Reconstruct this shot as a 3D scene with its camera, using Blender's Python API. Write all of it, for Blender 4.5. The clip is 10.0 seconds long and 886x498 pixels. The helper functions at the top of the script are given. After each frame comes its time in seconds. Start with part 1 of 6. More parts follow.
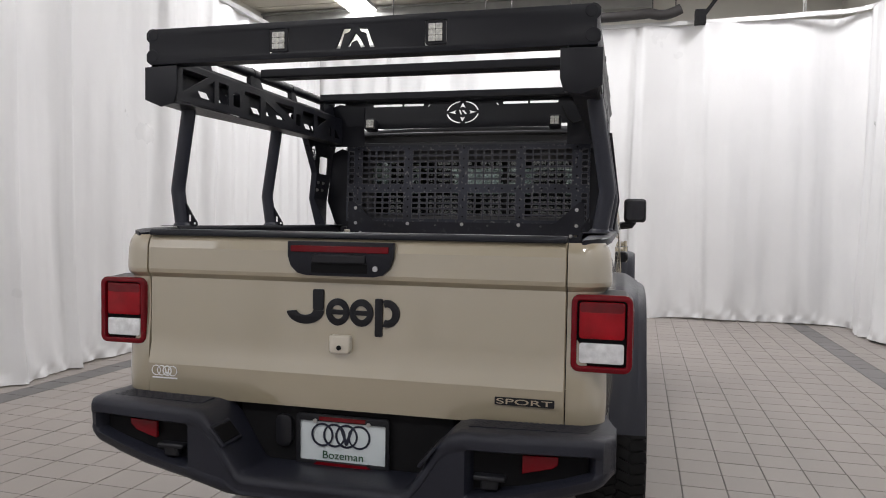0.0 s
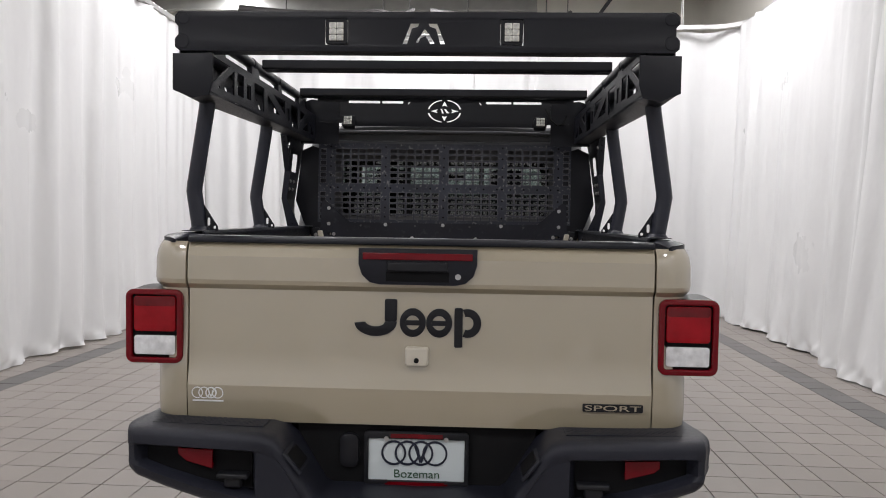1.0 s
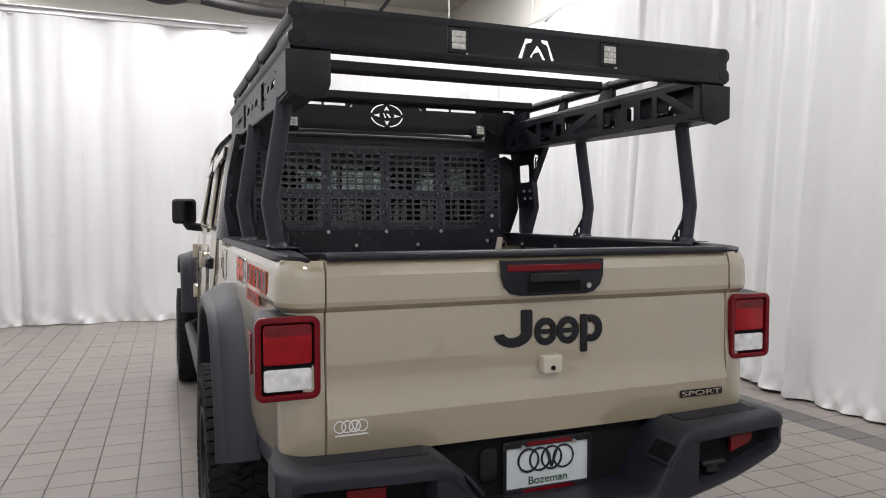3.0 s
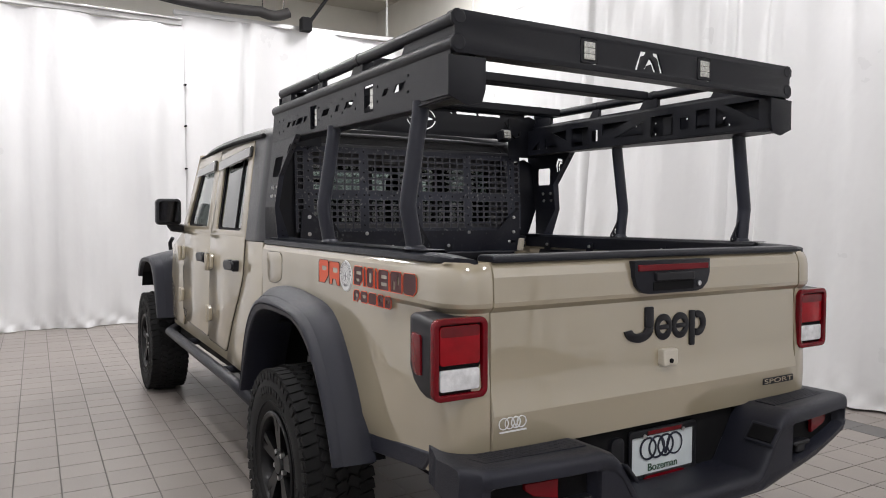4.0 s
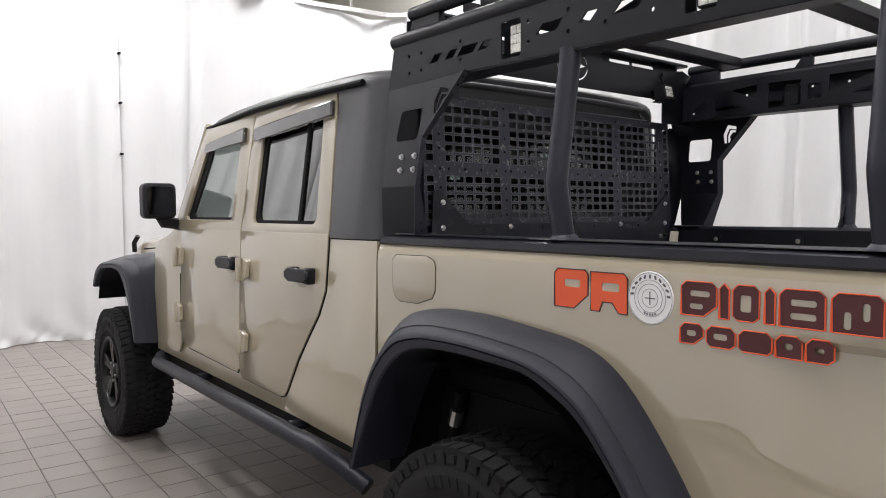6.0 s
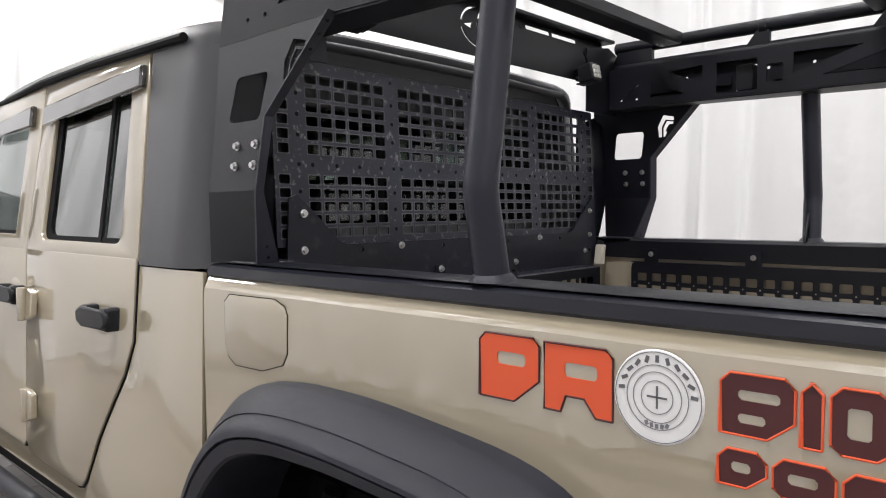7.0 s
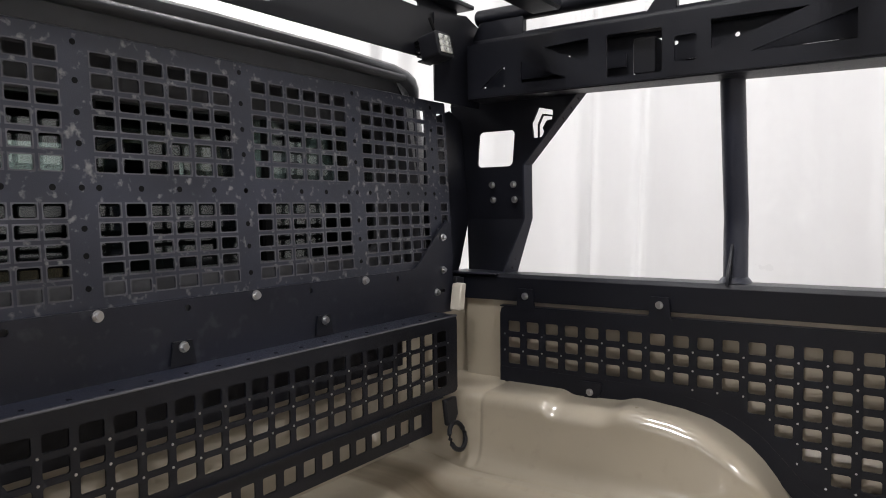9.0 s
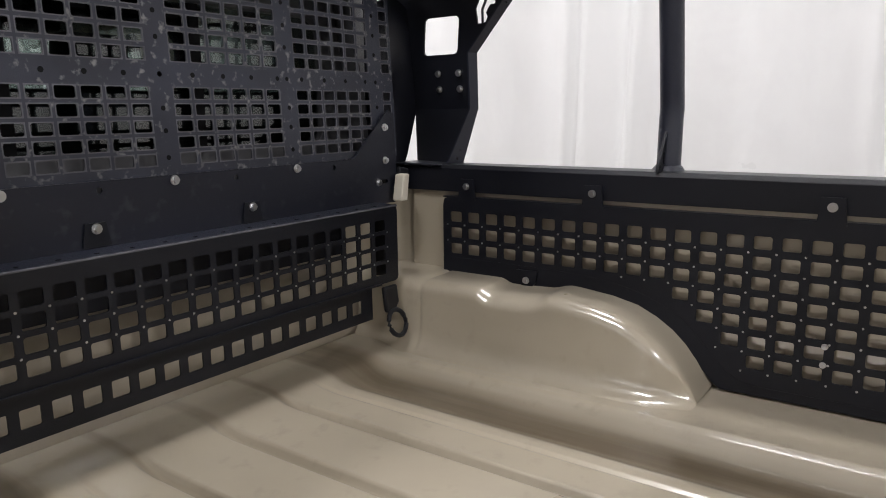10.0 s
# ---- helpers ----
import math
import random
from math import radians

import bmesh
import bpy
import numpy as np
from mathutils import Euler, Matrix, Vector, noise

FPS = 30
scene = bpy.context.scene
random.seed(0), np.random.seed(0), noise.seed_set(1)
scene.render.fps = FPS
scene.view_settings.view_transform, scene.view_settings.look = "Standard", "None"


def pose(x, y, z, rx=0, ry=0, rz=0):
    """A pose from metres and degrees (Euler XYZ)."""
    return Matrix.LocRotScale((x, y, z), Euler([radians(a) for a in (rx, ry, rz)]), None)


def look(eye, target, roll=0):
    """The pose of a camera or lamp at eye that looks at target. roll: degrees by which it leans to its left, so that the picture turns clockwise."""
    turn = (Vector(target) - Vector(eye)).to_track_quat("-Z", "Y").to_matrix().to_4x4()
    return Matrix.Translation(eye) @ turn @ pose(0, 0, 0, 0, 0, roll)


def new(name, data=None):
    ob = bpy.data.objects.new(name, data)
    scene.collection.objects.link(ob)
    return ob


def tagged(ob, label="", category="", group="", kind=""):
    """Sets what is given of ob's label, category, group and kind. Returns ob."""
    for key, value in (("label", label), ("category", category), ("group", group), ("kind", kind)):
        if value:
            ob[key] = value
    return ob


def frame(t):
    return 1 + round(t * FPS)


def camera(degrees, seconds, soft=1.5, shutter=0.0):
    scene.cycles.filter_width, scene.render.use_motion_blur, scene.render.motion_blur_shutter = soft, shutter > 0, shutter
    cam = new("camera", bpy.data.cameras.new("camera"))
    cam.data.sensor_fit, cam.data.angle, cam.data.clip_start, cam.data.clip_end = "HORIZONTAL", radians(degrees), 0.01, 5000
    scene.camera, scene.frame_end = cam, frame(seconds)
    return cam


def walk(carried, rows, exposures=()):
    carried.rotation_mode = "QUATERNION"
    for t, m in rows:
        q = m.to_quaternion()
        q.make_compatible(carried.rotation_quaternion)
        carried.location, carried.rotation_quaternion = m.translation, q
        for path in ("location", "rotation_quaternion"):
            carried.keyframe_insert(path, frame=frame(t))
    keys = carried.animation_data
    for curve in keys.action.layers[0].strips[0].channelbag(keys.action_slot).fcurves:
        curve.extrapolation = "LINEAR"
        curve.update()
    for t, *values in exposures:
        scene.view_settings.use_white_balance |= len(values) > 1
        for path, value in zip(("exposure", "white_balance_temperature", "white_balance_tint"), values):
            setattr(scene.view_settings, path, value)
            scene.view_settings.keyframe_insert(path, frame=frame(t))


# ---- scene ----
cam = camera(63.5, 10.0, soft=1.0)
PATH = [
    (0, (0.848, -2.027, 1.32), (0.355, -0.091, 1.242), 0.8),
    (0.5, (0.519, -2.021, 1.33), (0.184, -0.052, 1.24), 0.9),
    (1, (0.159, -2.052, 1.342), (0.076, -0.056, 1.256), 0.9),
    (1.5, (-0.149, -2.002, 1.351), (-0.01, -0.008, 1.264), 0.6),
    (2, (-0.503, -2.032, 1.374), (-0.099, -0.075, 1.289), 0.5),
    (2.5, (-0.848, -2.009, 1.382), (-0.208, -0.115, 1.301), 0.4),
    (2.7, (-0.927, -1.935, 1.373), (-0.252, -0.055, 1.289), 0.2),
    (3.8, (-1.712, -1.671, 1.407), (-0.73, 0.069, 1.315), 0.1),
    (4, (-1.803, -1.572, 1.386), (-0.782, 0.146, 1.297), 0.1),
    (4.5, (-1.986, -1.266, 1.39), (-0.9, 0.412, 1.296), 0.0),
    (5, (-2.129, -0.9, 1.367), (-0.98, 0.734, 1.273), -0.0),
    (5.5, (-2.148, -0.505, 1.34), (-0.94, 1.086, 1.246), -0.1),
    (5.7, (-2.116, -0.337, 1.346), (-0.903, 1.25, 1.248), -0.2),
    (6.8, (-1.687, 0.329, 1.376), (-0.265, 1.732, 1.271), -0.4),
    (7, (-1.565, 0.396, 1.391), (-0.093, 1.746, 1.283), -0.4),
    (7.3, (-1.395, 0.487, 1.406), (0.135, 1.77, 1.295), -0.3),
    (7.5, (-1.294, 0.573, 1.414), (0.284, 1.797, 1.308), -0.4),
    (7.6, (-1.241, 0.574, 1.421), (0.344, 1.79, 1.317), -0.6),
    (8, (-1.07, 0.652, 1.454), (0.573, 1.786, 1.347), -0.6),
    (8.5, (-0.925, 0.674, 1.473), (0.719, 1.808, 1.368), -0.7),
    (9, (-0.879, 0.667, 1.458), (0.761, 1.806, 1.346), -0.7),
    (9.5, (-0.832, 0.603, 1.437), (0.794, 1.751, 1.241), -0.7),
    (10, (-0.789, 0.52, 1.419), (0.806, 1.667, 1.046), -0.8),
]
walk(cam, [(t, look(eye, target, roll)) for t, eye, target, roll in PATH], exposures=[(0, 0.0), (2.0, 0.07), (2.5, 0.09), (4.5, 0.18), (5.7, 0.20), (6.8, 0.43), (7.5, 0.60), (8.5, 0.60), (9.5, 0.58), (10, 0.53)])

# ---- light ----
world = bpy.data.worlds.new("world")
scene.world = world
world.use_nodes = True
world.node_tree.nodes["Background"].inputs[0].default_value = (0.8, 0.85, 1.0, 1)
world.node_tree.nodes["Background"].inputs[1].default_value = 0.02
scene.view_settings.exposure = 0.0
LAMP_WATTS = 96.0
# linear ceiling lamps: x, y of each, in rows along the room
LAMP_SPOTS = [(-2.6, -3.6, 0.98), (2.6, -3.6, 0.66), (-1.7, 1.3, 0.86), (1.7, 1.3, 0.68), (-2.6, 6.1, 0.80), (2.7, 6.4, 1.08), (-0.55, 7.35, 0.92), (-3.95, 10.1, 0.6)]
CEILING_Z = 5.25

# ---- materials ----


def material(name, colour, rough=0.5, metal=0.0, coat=0.0, vary=0.06, scale=6.0, bump=0.0, bump_scale=200.0, island=0.0, stain=0.0, spec=0.5):
    """A procedural surface: large and small variation of colour and gloss, and fine relief."""
    m = bpy.data.materials.new(name)
    m.use_nodes = True
    nt = m.node_tree
    b = nt.nodes["Principled BSDF"]
    b.inputs["Metallic"].default_value = metal
    b.inputs["Coat Weight"].default_value = coat
    b.inputs["Coat Roughness"].default_value = 0.06
    b.inputs["Specular IOR Level"].default_value = spec
    tc = nt.nodes.new("ShaderNodeTexCoord")
    big = nt.nodes.new("ShaderNodeTexNoise")
    big.inputs["Scale"].default_value = scale
    big.inputs["Detail"].default_value = 6
    fine = nt.nodes.new("ShaderNodeTexNoise")
    fine.inputs["Scale"].default_value = bump_scale
    fine.inputs["Detail"].default_value = 3
    nt.links.new(tc.outputs["Object"], big.inputs["Vector"])
    nt.links.new(tc.outputs["Object"], fine.inputs["Vector"])
    ramp = nt.nodes.new("ShaderNodeMapRange")
    ramp.inputs["To Min"].default_value = 1 - vary * 2
    ramp.inputs["To Max"].default_value = 1 + vary * 2
    nt.links.new(big.outputs["Fac"], ramp.inputs["Value"])
    fac = ramp.outputs["Result"]
    if island:
        oi = nt.nodes.new("ShaderNodeObjectInfo")
        geo = nt.nodes.new("ShaderNodeNewGeometry")
        add = nt.nodes.new("ShaderNodeMath")
        add.operation = "ADD"
        nt.links.new(oi.outputs["Random"], add.inputs[0])
        nt.links.new(geo.outputs["Random Per Island"], add.inputs[1])
        fr = nt.nodes.new("ShaderNodeMath")
        fr.operation = "FRACT"
        nt.links.new(add.outputs[0], fr.inputs[0])
        mr = nt.nodes.new("ShaderNodeMapRange")
        mr.inputs["To Min"].default_value = 1 - island
        mr.inputs["To Max"].default_value = 1 + island
        nt.links.new(fr.outputs[0], mr.inputs["Value"])
        mul = nt.nodes.new("ShaderNodeMath")
        mul.operation = "MULTIPLY"
        nt.links.new(fac, mul.inputs[0])
        nt.links.new(mr.outputs["Result"], mul.inputs[1])
        fac = mul.outputs[0]
    mix = nt.nodes.new("ShaderNodeVectorMath")
    mix.operation = "SCALE"
    mix.inputs[0].default_value = colour
    nt.links.new(fac, mix.inputs["Scale"])
    out = mix.outputs["Vector"]
    if stain:
        sp = nt.nodes.new("ShaderNodeTexNoise")
        sp.inputs["Scale"].default_value = scale * 9
        sp.inputs["Detail"].default_value = 8
        nt.links.new(tc.outputs["Object"], sp.inputs["Vector"])
        cut = nt.nodes.new("ShaderNodeMapRange")
        cut.inputs["From Min"].default_value = 0.58
        cut.inputs["From Max"].default_value = 0.72
        cut.inputs["To Max"].default_value = abs(stain)
        nt.links.new(sp.outputs["Fac"], cut.inputs["Value"])
        mc = nt.nodes.new("ShaderNodeMix")
        mc.data_type = "RGBA"
        nt.links.new(cut.outputs["Result"], mc.inputs[0])
        nt.links.new(out, mc.inputs[6])
        mc.inputs[7].default_value = (0.22, 0.22, 0.22, 1) if stain > 0 else (0.12, 0.10, 0.08, 1)
        out = mc.outputs[2]
    nt.links.new(out, b.inputs["Base Color"])
    rr = nt.nodes.new("ShaderNodeMapRange")
    rr.inputs["To Min"].default_value = max(0.02, rough - 0.07)
    rr.inputs["To Max"].default_value = min(1, rough + 0.07)
    nt.links.new(big.outputs["Fac"], rr.inputs["Value"])
    nt.links.new(rr.outputs["Result"], b.inputs["Roughness"])
    if bump:
        bp = nt.nodes.new("ShaderNodeBump")
        bp.inputs["Strength"].default_value = bump
        bp.inputs["Distance"].default_value = 0.002
        nt.links.new(fine.outputs["Fac"], bp.inputs["Height"])
        nt.links.new(bp.outputs["Normal"], b.inputs["Normal"])
    return m


def glass_material(name, tint, gloss=0.05):
    """Clear or tinted pane: more gloss at flat angles."""
    m = bpy.data.materials.new(name)
    m.use_nodes = True
    nt = m.node_tree
    nt.nodes.remove(nt.nodes["Principled BSDF"])
    tr = nt.nodes.new("ShaderNodeBsdfTransparent")
    tr.inputs[0].default_value = (*tint, 1)
    gl = nt.nodes.new("ShaderNodeBsdfGlossy")
    gl.inputs["Roughness"].default_value = 0.0
    lw = nt.nodes.new("ShaderNodeLayerWeight")
    lw.inputs["Blend"].default_value = 0.5
    pw = nt.nodes.new("ShaderNodeMath")
    pw.operation = "POWER"
    pw.inputs[1].default_value = 4.0
    mr = nt.nodes.new("ShaderNodeMapRange")
    mr.inputs["To Min"].default_value = gloss
    mx = nt.nodes.new("ShaderNodeMixShader")
    nt.links.new(lw.outputs["Facing"], pw.inputs[0])
    nt.links.new(pw.outputs[0], mr.inputs["Value"])
    nt.links.new(mr.outputs["Result"], mx.inputs[0])
    nt.links.new(tr.outputs[0], mx.inputs[1])
    nt.links.new(gl.outputs[0], mx.inputs[2])
    nt.links.new(mx.outputs[0], nt.nodes["Material Output"].inputs[0])
    return m


def glow_material(name, colour, strength):
    m = bpy.data.materials.new(name)
    m.use_nodes = True
    b = m.node_tree.nodes["Principled BSDF"]
    b.inputs["Base Color"].default_value = (*colour, 1)
    b.inputs["Emission Color"].default_value = (*colour, 1)
    b.inputs["Emission Strength"].default_value = strength
    return m


PAINT = material("tan_paint", (0.364, 0.313, 0.218), 0.38, coat=1.0, vary=0.02, scale=1.5)
BED_PAINT = material("tan_bed_paint", (0.40, 0.352, 0.275), 0.30, coat=1.0, vary=0.09, scale=3.0, bump=0.03, bump_scale=90, stain=-0.10)
POWDER = material("black_powder_coat", (0.0070, 0.0078, 0.0122), 0.40, vary=0.15, scale=4, bump=0.25, bump_scale=900, spec=0.31)
WORN = material("worn_black_plate", (0.026, 0.029, 0.044), 0.42, vary=0.3, scale=7, bump=0.3, bump_scale=700, stain=0.85, spec=0.4)
PANEL = material("black_blue_plate", (0.0115, 0.013, 0.0222), 0.36, vary=0.25, scale=4, bump=0.25, bump_scale=900, stain=0.10, spec=0.38)
PAINT.node_tree.nodes["Principled BSDF"].inputs["Coat IOR"].default_value = 2.4
PAINT.node_tree.nodes["Principled BSDF"].inputs["Coat Roughness"].default_value = 0.03
BED_PAINT.node_tree.nodes["Principled BSDF"].inputs["Coat IOR"].default_value = 2.0
BED_PAINT.node_tree.nodes["Principled BSDF"].inputs["Coat Roughness"].default_value = 0.10
FLOOR_PAINT = material("tan_bed_floor_paint", (0.40, 0.352, 0.275), 0.30, coat=0.8, vary=0.10, scale=3.0, bump=0.04, bump_scale=90, stain=-0.15)
FLOOR_PAINT.node_tree.nodes["Principled BSDF"].inputs["Coat IOR"].default_value = 1.8
FLOOR_PAINT.node_tree.nodes["Principled BSDF"].inputs["Coat Roughness"].default_value = 0.22


def add_valley_streaks(m):
    """Brown streaks along the valleys and grooves of the bed floor."""
    nt = m.node_tree
    bsdf = nt.nodes["Principled BSDF"]
    base = bsdf.inputs["Base Color"].links[0].from_socket
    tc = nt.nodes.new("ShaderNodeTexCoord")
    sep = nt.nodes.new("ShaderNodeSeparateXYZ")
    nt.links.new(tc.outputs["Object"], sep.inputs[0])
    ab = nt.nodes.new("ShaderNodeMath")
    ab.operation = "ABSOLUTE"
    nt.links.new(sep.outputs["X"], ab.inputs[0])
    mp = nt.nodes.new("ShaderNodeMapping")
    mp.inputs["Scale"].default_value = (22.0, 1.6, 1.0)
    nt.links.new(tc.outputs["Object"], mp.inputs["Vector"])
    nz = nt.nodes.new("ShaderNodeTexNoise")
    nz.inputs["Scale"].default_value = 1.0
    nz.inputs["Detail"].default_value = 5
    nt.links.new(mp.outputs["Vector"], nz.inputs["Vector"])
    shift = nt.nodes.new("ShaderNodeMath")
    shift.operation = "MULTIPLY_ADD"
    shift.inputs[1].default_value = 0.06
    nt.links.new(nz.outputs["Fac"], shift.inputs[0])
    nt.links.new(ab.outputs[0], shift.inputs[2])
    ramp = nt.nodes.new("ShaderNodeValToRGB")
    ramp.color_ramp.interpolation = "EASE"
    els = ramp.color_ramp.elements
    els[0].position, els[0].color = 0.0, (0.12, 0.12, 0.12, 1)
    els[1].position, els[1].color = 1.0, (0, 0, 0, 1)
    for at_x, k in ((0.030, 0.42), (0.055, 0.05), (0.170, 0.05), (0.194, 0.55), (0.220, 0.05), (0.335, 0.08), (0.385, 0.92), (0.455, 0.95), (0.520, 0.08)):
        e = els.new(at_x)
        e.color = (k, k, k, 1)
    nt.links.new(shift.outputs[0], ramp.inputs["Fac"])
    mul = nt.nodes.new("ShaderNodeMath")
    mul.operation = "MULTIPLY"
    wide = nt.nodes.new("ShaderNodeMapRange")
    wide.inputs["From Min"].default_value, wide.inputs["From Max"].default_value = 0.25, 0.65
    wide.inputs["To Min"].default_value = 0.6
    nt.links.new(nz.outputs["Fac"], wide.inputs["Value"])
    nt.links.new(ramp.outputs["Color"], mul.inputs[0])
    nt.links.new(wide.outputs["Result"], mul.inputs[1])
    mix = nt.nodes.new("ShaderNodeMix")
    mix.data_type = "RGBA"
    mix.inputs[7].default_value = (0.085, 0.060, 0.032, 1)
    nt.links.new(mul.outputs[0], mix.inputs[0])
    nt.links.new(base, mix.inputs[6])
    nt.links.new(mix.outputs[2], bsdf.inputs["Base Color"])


add_valley_streaks(FLOOR_PAINT)
PLASTIC = material("grey_moulded_plastic", (0.0160, 0.0175, 0.027), 0.42, vary=0.14, scale=3, bump=0.35, bump_scale=1200, spec=0.33)
CAP = material("black_rail_cap", (0.0115, 0.0125, 0.0185), 0.38, vary=0.14, scale=3, bump=0.2, bump_scale=900, spec=0.27)
HARDTOP = material("black_textured_hardtop", (0.050, 0.051, 0.057), 0.36, vary=0.07, scale=2, bump=0.3, bump_scale=1100, spec=0.65)
TUBE = material("black_coated_tube", (0.0155, 0.0175, 0.029), 0.36, vary=0.12, scale=5, bump=0.3, bump_scale=900, spec=0.40)
# Chalky wear round the openings; on the shelf fold it paints a highlight.
WEAR_AND_GLINT = material("chalky_wear_and_fold_highlight", (0.092, 0.092, 0.106), 0.55, vary=0.42, scale=16, bump=0.3, bump_scale=500, spec=0.3)
RUBBER = material("tyre_rubber", (0.012, 0.012, 0.0125), 0.78, vary=0.2, scale=9, bump=0.3, bump_scale=300, spec=0.25)
RIM = material("black_wheel_paint", (0.006, 0.006, 0.007), 0.42, coat=0.10, vary=0.15, spec=0.25)
DARK = material("dark_recess", (0.005, 0.005, 0.006), 0.7, spec=0.15)
UNDER = material("underbody_black", (0.008, 0.008, 0.009), 0.8, vary=0.2, spec=0.2)
STEEL = material("zinc_bolt", (0.58, 0.58, 0.59), 0.30, metal=1.0, vary=0.05, scale=40)
RED = material("red_lens", (0.150, 0.002, 0.007), 0.22, coat=0.12, vary=0.10, scale=20, spec=0.25)
RED_LENS = material("red_lamp_lens", (0.30, 0.004, 0.010), 0.2, coat=0.12, vary=0.3, scale=14, spec=0.25)
RED_DEEP = material("deep_red_lens", (0.14, 0.003, 0.007), 0.2, coat=0.25, vary=0.3, scale=22, spec=0.3)
WHITE_LENS = material("clear_lens", (0.74, 0.75, 0.77), 0.15, coat=1.0, vary=0.22, scale=38, bump=0.4, bump_scale=120)
LED = material("led_lens", (0.74, 0.74, 0.69), 0.2, coat=1.0, vary=0.35, scale=110, bump=0.5, bump_scale=160)
BADGE = material("black_badge", (0.012, 0.0125, 0.016), 0.4, vary=0.05, spec=0.3)
DECAL_WHITE = material("white_decal", (0.82, 0.82, 0.82), 0.5, vary=0.02)
DECAL_ORANGE = material("orange_decal", (0.75, 0.105, 0.035), 0.4, vary=0.02)
DECAL_MAROON = material("maroon_decal", (0.07, 0.014, 0.016), 0.4, vary=0.03)
PLATE_WHITE = material("plate_enamel", (0.66, 0.72, 0.74), 0.35, vary=0.02)
INK = material("navy_ink", (0.012, 0.016, 0.035), 0.4)
INK_GREEN = material("green_ink", (0.03, 0.09, 0.05), 0.4)
GLASS = glass_material("tinted_glass", (0.36, 0.39, 0.39), 0.29)
GLASS_BACK = glass_material("rear_cab_glass", (0.49, 0.54, 0.525), 0.085)
GLASS_CLEAR = glass_material("windscreen_glass", (0.76, 0.79, 0.78), 0.12)
VISOR = material("smoked_visor", (0.02, 0.019, 0.018), 0.14, coat=1.0, vary=0.02, spec=0.5)
VISOR.node_tree.nodes["Principled BSDF"].inputs["Coat IOR"].default_value = 1.85
GREY_MARK = material("grey_mark", (0.20, 0.20, 0.22), 0.5, vary=0.02)
GREY_DARK = material("dark_grey_mark", (0.12, 0.12, 0.13), 0.5, vary=0.02)
MIRROR = material("mirror_glass", (0.045, 0.045, 0.05), 0.03, metal=1.0, vary=0.0)
SEAT = material("charcoal_seat_cloth", (0.03, 0.03, 0.032), 0.9, vary=0.15, scale=20, bump=0.3, bump_scale=400)
CURTAIN = material("white_vinyl_curtain", (0.695, 0.696, 0.702), 0.30, vary=0.03, scale=1.2)


def add_creases(m):
    """Long upright creases and small crinkles of thin hanging sheet."""
    nt = m.node_tree
    tc = nt.nodes.new("ShaderNodeTexCoord")
    last = None
    for scale, detail, depth, strength in (((2.6, 2.6, 0.26), 1, 0.10, 0.65), ((6.5, 6.5, 0.9), 1, 0.03, 0.5), ((6.0, 6.0, 4.0), 2, 0.020, 0.42)):
        mp = nt.nodes.new("ShaderNodeMapping")
        mp.inputs["Scale"].default_value = scale
        nz = nt.nodes.new("ShaderNodeTexNoise")
        nz.inputs["Scale"].default_value = 1.0
        nz.inputs["Detail"].default_value = detail
        bp = nt.nodes.new("ShaderNodeBump")
        bp.inputs["Strength"].default_value = strength
        bp.inputs["Distance"].default_value = depth
        nt.links.new(tc.outputs["Object"], mp.inputs["Vector"])
        nt.links.new(mp.outputs["Vector"], nz.inputs["Vector"])
        nt.links.new(nz.outputs["Fac"], bp.inputs["Height"])
        if last is not None:
            nt.links.new(last.outputs["Normal"], bp.inputs["Normal"])
        last = bp
    nt.links.new(last.outputs["Normal"], nt.nodes["Principled BSDF"].inputs["Normal"])


add_creases(CURTAIN)
TILE = material("grey_quarry_tile", (0.245, 0.219, 0.200), 0.42, vary=0.07, scale=3, island=0.05, bump=0.15, bump_scale=250)
TILE_DARK = material("dark_border_tile", (0.115, 0.11, 0.108), 0.45, vary=0.06, scale=3, island=0.06, bump=0.15, bump_scale=250)
GROUT = material("dark_grout", (0.145, 0.135, 0.125), 0.85, vary=0.15, scale=4)
WALL = material("cream_block_wall", (0.74, 0.72, 0.67), 0.7, vary=0.05, scale=2, bump=0.3, bump_scale=90)
CEIL = material("cream_ceiling_panel", (0.60, 0.57, 0.51), 0.75, vary=0.05, scale=2)
RAIL = material("galvanised_rail", (0.6, 0.6, 0.6), 0.35, metal=0.6, vary=0.08)
HOSE = material("black_duct_hose", (0.02, 0.018, 0.018), 0.6, vary=0.2)
BEAM = material("grey_steel_beam", (0.32, 0.32, 0.31), 0.55, vary=0.1)
LIGHT = glow_material("lamp_tube", (1.0, 0.98, 0.95), 6.0)

# ---- mesh helpers ----


